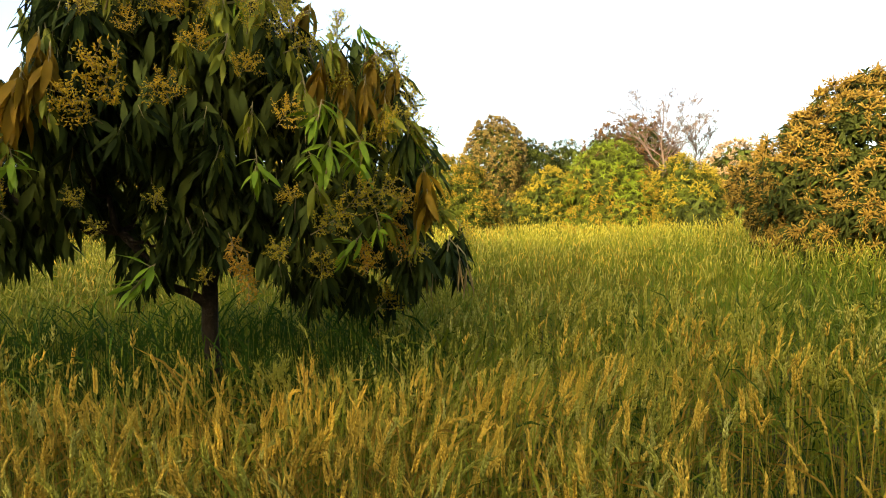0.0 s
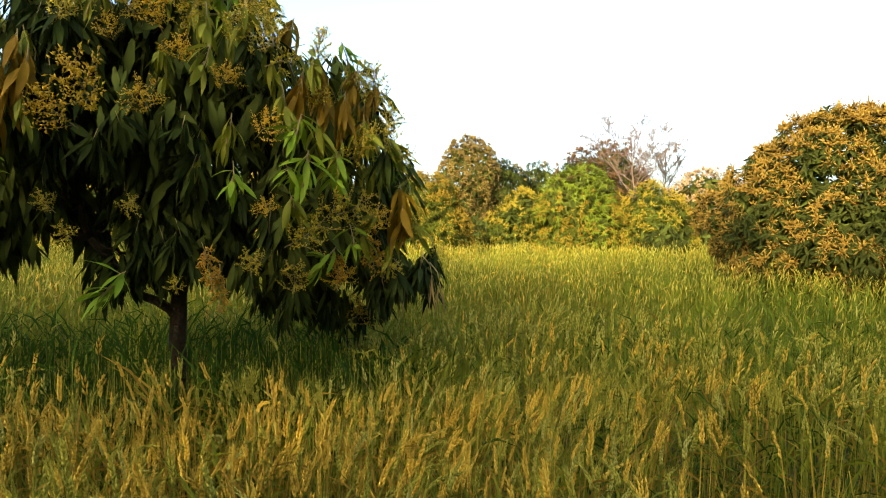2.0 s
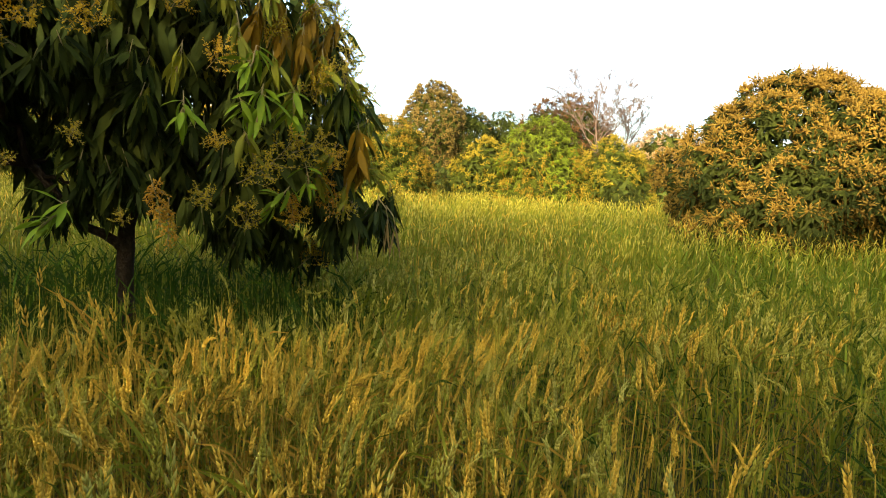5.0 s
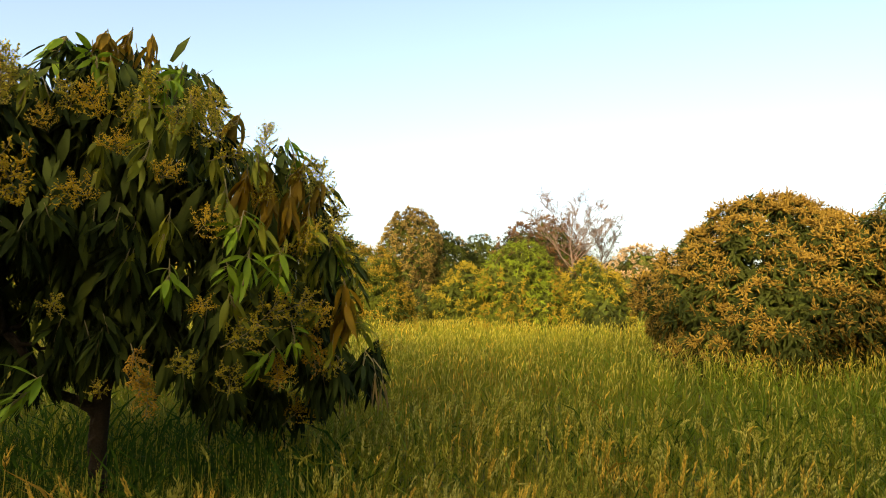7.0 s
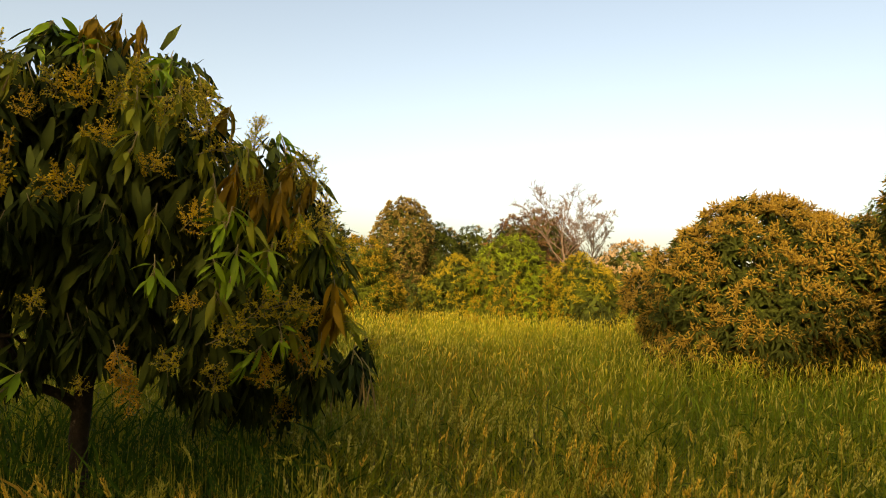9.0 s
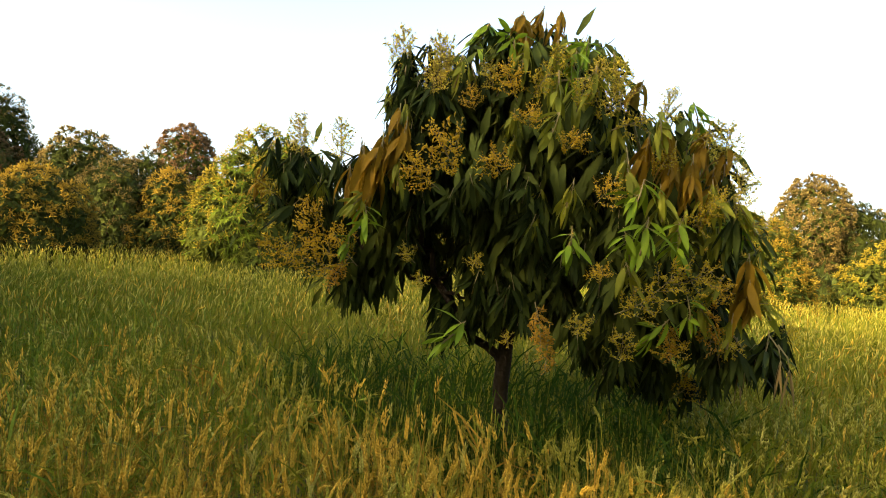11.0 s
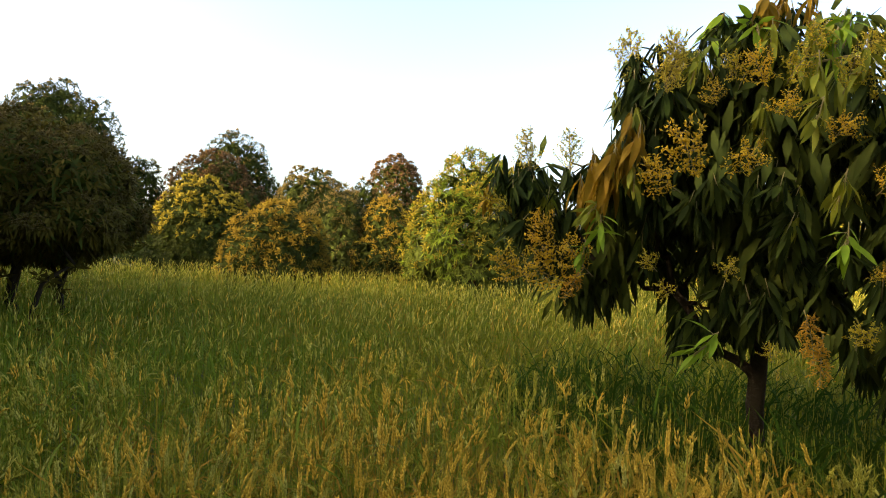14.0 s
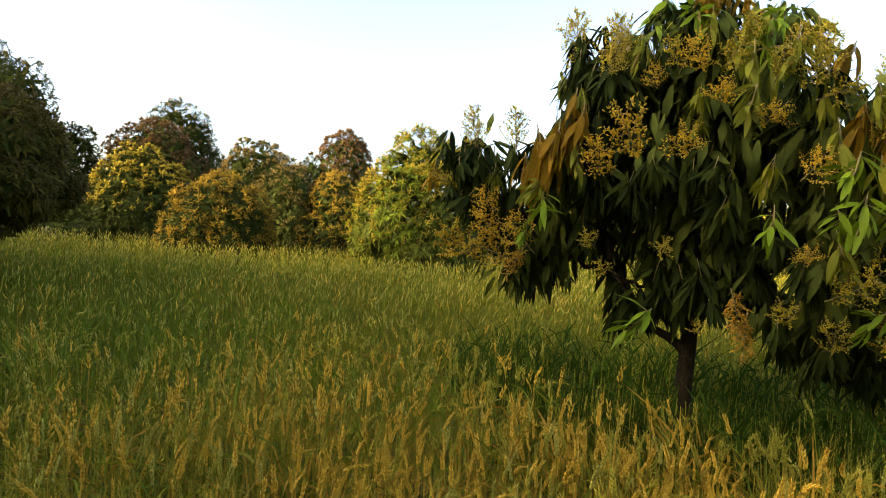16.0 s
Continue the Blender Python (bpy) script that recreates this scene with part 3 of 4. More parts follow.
            part("flower_panicle", meshes[k % len(meshes)], tree, matrix=aim(np.array((x, y, z)) - a * (0.15 if hang > 0.8 else 0.10) * s, a, s, rng.uniform(0, 6)))
    return tree


main_mango()


# ---- the orchard round the field ----
def nearest_dome(d, centres, reach):
    """For each direction the height (0 to 1) of the round swelling it lies on, and which one that is."""
    gap = np.arccos(np.clip(d @ centres.T, -1, 1)) / reach[None]
    which = np.argmin(gap, 1)
    return np.sqrt(np.maximum(1 - gap[np.arange(len(d)), which] ** 2, 0)), which


def rosettes(p, out, n, length, wide, droop, seg, spread=(25, 100)):
    """Tufts of n leaves round each place, opening along out and sagging."""
    k = len(p)
    side = unit(np.cross(out, unit(rng.normal(size=out.shape))))
    other = np.cross(out, side)
    q = (np.arange(n)[None] * 2.4 + rng.uniform(0, 6.28, (k, 1)) + rng.normal(size=(k, n)) * 0.3)[..., None]
    e = np.radians(rng.uniform(*spread, (k, n)))[..., None]
    ring = np.cos(q) * side[:, None] + np.sin(q) * other[:, None]
    d = unit(out[:, None] * np.cos(e) + ring * np.sin(e) - UP * droop).reshape(-1, 3)
    ln = (np.repeat(length, n) if np.ndim(length) else length) * rng.uniform(0.65, 1.15, k * n)
    face = unit(np.repeat(out, n, 0) + UP * 0.3 + 0.25 * rng.normal(size=d.shape))
    return ribbons(np.repeat(p, n, 0) + d * ln[:, None] * 0.12, d, ln, ln * wide, -UP * ln[:, None] * 0.35, seg, face, lo=0.45)


def blossom_stars(p, axis, size, fingers, beads):
    """Panicles seen from afar: stubby fingers that stand out from one shoot tip, each a row of small bodies."""
    side = unit(np.cross(axis, unit(rng.normal(size=axis.shape))))
    other = np.cross(axis, side)
    v, f, count = [], [], 0
    for k in range(fingers):
        q = k * 2.4 + rng.uniform(0, 1, len(p))
        tilt = np.radians(8 + 78 * math.sqrt(k / fingers) + rng.normal(size=len(p)) * 8)
        d = axis * np.cos(tilt)[:, None] + (side * np.cos(q)[:, None] + other * np.sin(q)[:, None]) * np.sin(tilt)[:, None]
        ln = size * rng.uniform(0.6, 1.0, len(p))
        for h in range(beads):
            at = p + d * (ln * 0.75 * h / beads)[:, None]
            turn = unit(d + rng.normal(size=d.shape) * (0.45 if beads > 1 else 0.1))
            gv, gf = grains(at, turn, ln * (0.95 / beads ** 0.8), ln * (0.16 if beads == 1 else 0.095 - 0.02 * h), 3)
            v.append(gv), f.append(gf + count)
            count += len(gv)
    return np.concatenate(v), np.concatenate(f)


def orchard_tree(name, place, height, width, leaf, bloom, label, share=0.5, tuft=0.2, lobes=12, foot=0.3, turn=0.0, group="orchard trees", second=None, upper=0.62, singles=0, flower=0.15, stems=1, rough=0.24, crest=0.0, clump=1.1, leaves=7, slack=0.25, ragged=0.4):
    """A mango tree: trunk and limbs, a crown of leaf tufts over round swellings, and its blossom.
    upper: the share of the crown's height above its widest place; rough: the depth of the creases; crest: how far blossom keeps to the top; clump: how far it gathers in patches; slack: how the tufts sag; ragged: how far single tufts stand out."""
    global rng
    rng = np.random.default_rng(int(abs(place[0]) * 97 + abs(place[1]) * 31 + height * 11))
    tree = thing(name, place, label, "tree", group)
    half, low, far = width / 2, foot, math.hypot(*place[:2])
    mid = low + (height - low) * (1 - upper)
    rise, fall = height - mid, mid - low
    big = even_directions(lobes, 0.7, -0.75)
    big_reach, big_high = rng.uniform(0.62, 0.92, lobes) * math.sqrt(12 / lobes), rng.uniform(0.86, 1.08, lobes)
    big[0], big_high[0] = UP, 1.0
    count = int(lobes * 7)
    small, small_reach = even_directions(count, 0.6), np.full(count, 2.3 / math.sqrt(count))

    def crown(d, k=1.0):
        hb, wb = nearest_dome(d, big, big_reach)
        hs, _ = nearest_dome(d, small, small_reach)
        r = (big_high[wb] - rough * (1 - hb) - 0.15 * (1 - hs)) * k
        p = np.stack([half * d[:, 0] * r, half * d[:, 1] * r, mid + np.where(d[:, 2] > 0, rise, fall) * d[:, 2] * r], 1)
        heart = np.stack([half * big[wb, 0], half * big[wb, 1], np.where(big[wb, 2] > 0, rise, fall) * big[wb, 2]], 1) * 0.5 + (0, 0, mid)
        return p, unit(unit(p - heart) + 0.5 * d), hs * hb

    b = Build().add(tube(limb((0, 0, -0.15), (0, 0, mid), 7, 0, 0.03), (0.025 + 0.014 * height, 0.015 + 0.008 * height), 8, 0.06), BARK)
    trunk = part("trunk", b.mesh("trunk"), tree)
    for k in range(1, stems):
        q = k * 2.0 + turn
        line = limb((0.08 * math.cos(q), 0.08 * math.sin(q), -0.1), (half * 0.6 * math.cos(q), half * 0.6 * math.sin(q), mid), 8, 0, 0.06)
        part("branch", Build().add(tube(line, (0.034, 0.018), 7, 0.05), BARK).mesh("branch"), trunk)
        sprig = Build().add(rosettes(np.zeros((1, 3)), UP[None], 8, 0.12, 0.3, 0.3, 2), leaf).mesh("sprig")
        for at in line[3:7].repeat(3, 0):
            part("sprig", sprig, trunk, matrix=aim(at + rng.normal(size=3) * (0.05, 0.05, 0.06), unit(rng.normal(size=3) + UP * 0.5), rng.uniform(0.7, 1.1)))
    ends, _, _ = crown(big, 0.85)
    for e in ends[: 7 if far < 17 else 4]:
        part("branch", Build().add(tube(limb((0, 0, mid * 0.7), e, 6, -0.05, 0.06), (0.012 + 0.006 * height, 0.008), 6), BARK).mesh("branch"), trunk)
    # leaf tufts, closer than their own width
    area = 4.2 * math.pi * half * (half + height - low) / 2 * 0.62
    n = int(area / (0.5 * tuft * tuft))
    d = even_directions(n, 0.5)
    p, out, swell = crown(d)
    p = p + out * tuft * ragged * rng.uniform(-0.5, 1.0, (n, 1))
    seg = 2 if far < 11.0 else 1
    under = d[:, 2] < -0.25
    b = Build()
    b.add(rosettes(p[~under], unit(out[~under] + UP * 0.35 + 0.25 * rng.normal(size=out[~under].shape)), leaves, tuft * (0.85 if seg == 2 else 0.72 if share > 0.3 else 0.9), 0.27 if seg == 2 else 0.55, slack, seg), leaf)
    b.add(rosettes(p[under], unit(out[under] - UP * 0.2 + 0.3 * rng.normal(size=out[under].shape)), leaves, tuft * 0.85, 0.27 if seg == 2 else 0.5, 0.6, seg), leaf)
    if second is not None:
        pick = (rng.random(n) < np.clip(0.15 + 1.1 * d[:, 2] + 0.5 * np.sin(d[:, 0] * 5 + turn), 0, 0.9)) & ~under
        b.add(rosettes(p[pick] + out[pick] * tuft * 0.25, unit(out[pick] + UP * 0.3), leaves + 2, tuft * 0.72, 0.6, 0.15, seg), second)
    # the shaded inside, its leaf colour lightened to lift the dark gaps
    q, qo, _ = crown(even_directions(int(n * (1.0 if share > 0 else 0.45)), 0.6), 0.86)
    ln = tuft * 1.7 * rng.uniform(0.8, 1.3, len(q))
    b.add(ribbons(q, unit(rng.normal(size=q.shape) - UP * 0.3), ln, ln * 0.6, -UP * ln[:, None] * 0.2, 1, unit(qo + 0.3 * rng.normal(size=q.shape)), lo=0.6), INNER_LIFTED)
    part("crown", b.mesh("crown"), tree, kind="stuff")
    if share <= 0:
        return tree
    patch = 0.9 * np.sin(d[:, 0] * 11 + turn) * np.sin(d[:, 1] * 10 + 2 * turn) + 0.7 * np.sin(d[:, 2] * 15 + d[:, 0] * 7)
    want = rng.random(n) < share * np.clip(1 + clump * patch, 0, 1.6) * np.clip(1 + crest * (1.6 * d[:, 2] - 0.7), 0, 1.4) * (0.45 + 0.55 * swell)
    want &= p[:, 2] > low + 0.08 * (height - low)
    f, axis = p[want] + out[want] * tuft * 0.18, unit(out[want] + UP * 0.25 + rng.normal(size=(want.sum(), 3)) * 0.25)
    size = flower * rng.uniform(0.75, 1.25, len(f))
    for k in range(min(singles, len(f))):
        part("flower_panicle", FAR_SPRAYS[k % len(FAR_SPRAYS)], tree, matrix=aim(f[k], axis[k], size[k], rng.uniform(0, 6)))
    f, axis, size = f[singles:], axis[singles:], size[singles:]
    if len(f):
        part("blossom", Build().add(blossom_stars(f, axis, size, 10 if far < 10 else 8 if far < 17 else 7, 2 if far < 17 else 1), bloom).mesh("blossom"), tree, kind="stuff")
    return tree


def star_mesh(seed):
    global rng
    rng = np.random.default_rng(seed)
    return Build().add(blossom_stars(np.zeros((1, 3)), UP[None], np.ones(1), 15, 3), ORANGE_BLOOM).mesh("orange_panicle")


FAR_SPRAYS = [star_mesh(s) for s in (11, 12, 13, 14)]


def bare_tree(place, height, width, bark, label):
    """A leafless tree: a slim trunk, rising limbs, and twigs that fork again and again."""
    global rng
    rng = np.random.default_rng(int(height * 37))
    tree = thing("bare_tree", place, label, "tree", "bare trees")
    line = limb((0, 0, -0.2), (0.02 * width, 0, height * 0.86), 11, 0, 0.012)
    part("trunk", Build().add(tube(line, (0.060, 0.045, 0.028, 0.010), 8), bark).mesh("trunk"), tree)
    twigs = Build()

    def fork(a, d, length, thick, level):
        e = a + d * length
        twigs.add(tube(limb(a, e, 4, 0.03, 0.05), (thick, thick * 0.6), 3), bark)
        if level < 4:
            for _ in range(4 if level > 1 else 3):
                start = a + (e - a) * rng.uniform(0.4, 1.0)
                fork(start, unit(d + UP * 0.10 + rng.normal(size=3) * (0.6, 0.6, 0.4)), length * rng.uniform(0.55, 0.8), max(thick * 0.75, 0.0074), level + 1)

    for k in range(13):
        rel = (k + 0.5) / 13
        q = k * 2.4 + 1.0
        foot = np.array([np.interp(0.46 + 0.36 * rel, np.linspace(0, 1, 11), line[:, i]) for i in range(3)])
        reach = width * 0.5 * (1.0 - 0.45 * rel) * rng.uniform(0.8, 1.1)
        tip = foot + np.array((math.cos(q) * reach * 0.8, math.sin(q) * reach * 0.8, reach * rng.uniform(0.7, 1.0)))
        part("branch", Build().add(tube(limb(foot, tip, 6, -0.06, 0.04), (0.020 - 0.006 * rel, 0.009), 6), bark).mesh("branch"), tree)
        for j in range(5):
            fork(foot + (tip - foot) * (0.3 + 0.7 * j / 4), unit(unit(tip - foot) + UP * 0.25 + rng.normal(size=3) * (0.45, 0.45, 0.25)), width * 0.06 + 0.19, 0.009, 1 if j > 2 else 2)
    part("fine_branching", twigs.mesh("fine_branching"), tree, kind="stuff")


BLOOM = "mango tree in full {} bloom beside the wheat"
BEHIND = "dark green tree behind the orchard"
# to the right of the middle tree
orchard_tree("mango_tree", bearing(35.5, 9.6), 2.97, 3.4, CROWN_DARK, ORANGE_BLOOM, "low round mango tree covered in orange blossom beside the wheat", 1.35, 0.14, 19, 0.45, 0.3, clump=0.8, singles=300, flower=0.15, upper=0.64, rough=0.26, ragged=0.6, leaves=7, crest=0.35)
orchard_tree("mango_tree", bearing(42.5, 10.9), 2.85, 2.8, CROWN_DARK, ORANGE_BLOOM, "round mango tree, orange blossom and dark leaf tufts", 0.95, 0.19, 14, 0.4, 1.3, flower=0.16)
orchard_tree("mango_tree", bearing(50.2, 9.2), 4.2, 2.7, CROWN_DARK, ORANGE_BLOOM, "tall mango tree with orange blossom on dark leaves", 0.8, 0.2, 13, 0.7, 2.0, flower=0.16)
orchard_tree("mango_tree", bearing(45.0, 16.0), 3.35, 2.7, CROWN_MID, OLIVE_BLOOM, "green leafy mango tree behind the orange ones", 0.08, 0.2, 11, 0.3, 0.7)
orchard_tree("mango_tree", bearing(1.5, 14.8), 2.65, 2.5, CROWN_MID, AMBER_BLOOM, BLOOM.format("orange"), 1.15, 0.17, 12, 0.15, 0.5, flower=0.15, second=CROWN_MID)
orchard_tree("mango_tree", bearing(10.4, 16.2), 2.35, 2.1, CROWN_MID, LEMON_BLOOM, BLOOM.format("lemon"), 0.85, 0.17, 10, 0.15, 0.2, flower=0.15)
orchard_tree("mango_tree", bearing(15.2, 15.6), 2.95, 2.7, CROWN_MID, AMBER_BLOOM, "mango tree with fresh lime-green leaves and some blossom", 0.6, 0.16, 13, 0.15, 0.9, second=CROWN_LIME, crest=-1.8, flower=0.15)
orchard_tree("mango_tree", bearing(21.2, 15.4), 2.5, 2.1, CROWN_MID, LEMON_BLOOM, BLOOM.format("yellow"), 0.85, 0.17, 10, 0.15, 1.6, flower=0.15)
orchard_tree("shrub", bearing(22.0, 14.3), 1.5, 1.05, CROWN_DARK, OLIVE_BLOOM, "low dark green drooping shrub at the field edge", 0.0, 0.2, 6, 0.3, 1.6, group="", slack=0.9)
orchard_tree("mango_tree", bearing(5.3, 32), 5.9, 3.1, CROWN_BROWN, OLIVE_BLOOM, "tall narrow mango tree with olive-brown blossom", 0.9, 0.24, 22, 0.6, 0.4, flower=0.21, upper=0.5, rough=0.13)
for deg, dist, high, wide, turn in ((8.5, 33, 4.9, 3.6, 0.1), (11.6, 35, 4.9, 3.4, 2.1), (14.6, 37, 5.3, 3.2, 1.1), (-1.5, 33, 4.8, 4.0, 2.6)):
    orchard_tree("mango_tree", bearing(deg, dist), high, wide, CROWN_DARK, OLIVE_BLOOM, BEHIND, 0.12, 0.28, 13, 0.5, turn, flower=0.2)
orchard_tree("mango_tree", bearing(17.3, 29), 5.15, 5.0, RUSSET_LEAF, RED_BLOOM, "dark reddish-brown tree behind the bare tree", 0.4, 0.26, 16, 0.5, 1.1, flower=0.2)
orchard_tree("flowering_tree", bearing(25.2, 23), 3.35, 2.9, OCHRE_LEAF, PINK_BLOOM, "small tree with faded pale pink blossom", 0.75, 0.22, 12, 0.9, 0.7, flower=0.16, leaves=4, rough=0.36)
orchard_tree("mango_tree", bearing(43.5, 30), 5.6, 4.0, CROWN_MID, OLIVE_BLOOM, "green tree behind the orange mango trees", 0.1, 0.28, 12, 0.5, 0.9, flower=0.2)
orchard_tree("mango_tree", bearing(-13, 18), 2.9, 3.2, CROWN_MID, LEMON_BLOOM, BLOOM.format("yellow"), 0.7, 0.21, 10, 0.5, 2.2)
orchard_tree("mango_tree", bearing(-26, 17), 3.0, 3.4, CROWN_MID, LEMON_BLOOM, BLOOM.format("yellow"), 0.7, 0.21, 10, 0.5, 0.2)
bare_tree(bearing(19.35, 26), 6.1, 4.5, PALE_BARK, "leafless tree with a pale trunk and fine twigs")
bare_tree(bearing(21.9, 28), 5.75, 2.3, GREY_BARK, "leafless grey tree with fine twigs")
# to the left of the middle tree
orchard_tree("mango_tree", bearing(-76.2, 8.2), 2.9, 2.75, SHADE_LEAF, OCHRE_LEAF, "shaded mango tree with low open limbs, rusty blossom", 0.9, 0.11, 24, 1.28, 0.4, flower=0.09, stems=6, upper=0.62, rough=0.42, slack=-0.1, leaves=6)
orchard_tree("mango_tree", bearing(-87.0, 8.6), 3.2, 2.4, CROWN_BROWN, CROWN_BROWN, "mango tree in shade with rusty blossom", 0.45, 0.23, 12, 1.1, 1.4, flower=0.15)
orchard_tree("mango_tree", bearing(-73.8, 30), 7.9, 5.5, CROWN_DARK, OLIVE_BLOOM, "tall dark green tree behind the shaded mango tree", 0.1, 0.24, 24, 0.6, 0.4, flower=0.17, upper=0.5, leaves=6)
orchard_tree("mango_tree", bearing(-67.9, 29), 5.0, 2.2, CROWN_DARK, OLIVE_BLOOM, "slim dark green tree behind the orchard", 0.15, 0.26, 8, 0.6, 0.4, flower=0.2)
orchard_tree("mango_tree", bearing(-63.4, 18.2), 3.3, 2.8, CROWN_DARK, LEMON_BLOOM, "round mango tree with yellow blossom over its crown", 0.65, 0.17, 13, 0.15, 0.8, flower=0.14, crest=2.0)
orchard_tree("mango_tree", bearing(-57.2, 13.8), 2.45, 2.2, CROWN_DARK, AMBER_BLOOM, BLOOM.format("golden-orange"), 1.15, 0.15, 14, 0.3, 0.3, flower=0.14, crest=0.5)
orchard_tree("mango_tree", bearing(-51.8, 15.8), 2.9, 2.1, CROWN_DARK, OLIVE_BLOOM, BLOOM.format("sparse olive"), 0.5, 0.17, 12, 0.12, 1.7, flower=0.13, crest=0.9)
orchard_tree("mango_tree", bearing(-47.8, 15.4), 2.75, 1.7, CROWN_DARK, AMBER_BLOOM, BLOOM.format("rusty orange"), 1.2, 0.17, 10, 0.12, 0.6, flower=0.15, crest=0.2)
orchard_tree("mango_tree", bearing(-40.6, 11.7), 3.35, 2.5, CROWN_MID, LEMON_BLOOM, "mango tree with yellow-green leaves and lemon blossom", 1.0, 0.17, 15, 0.15, 0.6, flower=0.15, crest=0.9, second=CROWN_LIME, rough=0.32)
orchard_tree("mango_tree", bearing(-46.8, 32), 6.15, 2.8, CROWN_BROWN, RED_BLOOM, "round-topped mango tree with reddish-brown blossom", 0.8, 0.25, 14, 0.6, 0.4, flower=0.21, upper=0.5, rough=0.15)
orchard_tree("mango_tree", bearing(-60.2, 36), 7.5, 4.8, CROWN_DARK, OLIVE_BLOOM, "tall spreading dark green tree behind the orchard", 0.15, 0.24, 18, 0.6, 0.4, flower=0.18, leaves=6)
orchard_tree("mango_tree", bearing(-62.0, 28), 5.2, 4.2, CROWN_BROWN, RED_BLOOM, "mango tree with reddish-brown blossom", 0.8, 0.26, 14, 0.6, 2.4, flower=0.2)
orchard_tree("mango_tree", bearing(-54.2, 27), 4.75, 3.9, CROWN_DARK, OLIVE_BLOOM, "dark olive mango tree behind the orchard", 0.6, 0.26, 13, 0.6, 1.4, flower=0.2)
orchard_tree("mango_tree", bearing(-50.0, 29), 4.45, 3.0, CROWN_DARK, OLIVE_BLOOM, "dark olive mango tree behind the orchard", 0.4, 0.26, 12, 0.6, 0.4, flower=0.2)

# the row behind the start of the way, whose long shadow lies over the near wheat
for k in range(-1, 5):
    along, across = -9.0 - 0.8 * (k % 2), 6.6 - 2.8 * k
    orchard_tree("mango_tree", (along * 0.5 - across * 0.866, along * 0.866 + across * 0.5, 0), 7.7 + 0.35 * ((k * 3) % 4 - 1.5) + 0.7 * (k in (2, 3)), 4.4, CROWN_DARK, OLIVE_BLOOM, "tall dark mango tree in the row that shades the wheat", 0.0, 0.42, 12, 0.8, k * 1.0, leaves=5, rough=0.34)
for k in range(3):
    along, across = -9.0, 12.2 + 3.0 * k
    orchard_tree("mango_tree", (along * 0.5 - across * 0.866, along * 0.866 + across * 0.5, 0), 4.5, 3.6, CROWN_DARK, OLIVE_BLOOM, "low dark mango tree in the row that shades the wheat", 0.0, 0.4, 11, 0.6, k * 1.4, leaves=5)

for k in range(4):
    orchard_tree("mango_tree", bearing(100 + 22 * k, 8.0 + 0.8 * (k % 2)), 6.2 + 0.4 * (k % 3), 4.2, CROWN_DARK, OLIVE_BLOOM, "tall dark mango tree behind the start of the way", 0.0, 0.42, 12, 0.8, k * 1.3, leaves=5, rough=0.34)


def far_woods():
    """The belt of trees that closes the view, all round."""
    global rng
    rng = np.random.default_rng(5)
    b = Build()
    heap = np.array([(*bearing(q + rng.normal(), rng.uniform(58, 80)), rng.uniform(4, 6), rng.uniform(3.0, 4.4)) for q in range(-180, 180, 3)])
    heap[:, 2] = heap[:, 4] * 0.6
    p, d = crown_points(heap, 24000, 0.8, 1.0, 0.0)
    ln = rng.uniform(0.6, 1.1, len(p))
    b.add(ribbons(p, unit(d * 0.6 + rng.normal(size=p.shape) * 0.5 - UP * 0.3), ln, ln * 0.6, -UP * ln[:, None] * 0.2, 1, unit(d + 0.3 * rng.normal(size=p.shape)), lo=0.7), CROWN_DARK)
    tagged(new("far_woods", b.mesh("far_woods")), "dark green belt of far trees", "woods", kind="stuff")


far_woods()


def undergrowth():
    """The low dark bushes that close the gaps under the orchard trees."""
    global rng
    rng = np.random.default_rng(15)
    b = Build()
    heap = np.array([(*bearing(q + rng.normal() * 0.8, rng.uniform(19.5, 23)), rng.uniform(0.9, 1.3), rng.uniform(0.95, 1.3)) for q in np.arange(-100, 66, 1.7)])
    heap[:, 2] = heap[:, 4] * 0.7
    p, d = crown_points(heap, 13000, 0.8, 1.0, 0.05)
    ln = rng.uniform(0.14, 0.26, len(p))
    b.add(ribbons(p, unit(d * 0.6 + rng.normal(size=p.shape) * 0.5 - UP * 0.3), ln, ln * 0.5, -UP * ln[:, None] * 0.2, 1, unit(d + 0.3 * rng.normal(size=p.shape)), lo=0.7), CROWN_DARK)
    inner = heap * np.array((1, 1, 1, 0.8, 0.8))
    p, d = crown_points(inner, 8000, 0.6, 1.0, 0.05)
    ln = rng.uniform(0.3, 0.5, len(p))
    b.add(ribbons(p, unit(rng.normal(size=p.shape)), ln, ln * 0.6, 0 * p, 1, unit(d + 0.3 * rng.normal(size=p.shape)), lo=0.7), INNER_LIFTED)
    tagged(new("undergrowth", b.mesh("undergrowth")), "low dark green bushes between the orchard trees", "bushes", kind="stuff")


undergrowth()

# ---- wheat ----
def smooth_noise(p, scale, seed):
    r = np.random.default_rng(seed)
    out = 0
    for k in range(6):
        a, ph = r.normal(size=2) * scale, r.uniform(0, 6.3)
        out = out + np.sin(p[:, 0] * a[0] + p[:, 1] * a[1] + ph)
    return out / 6


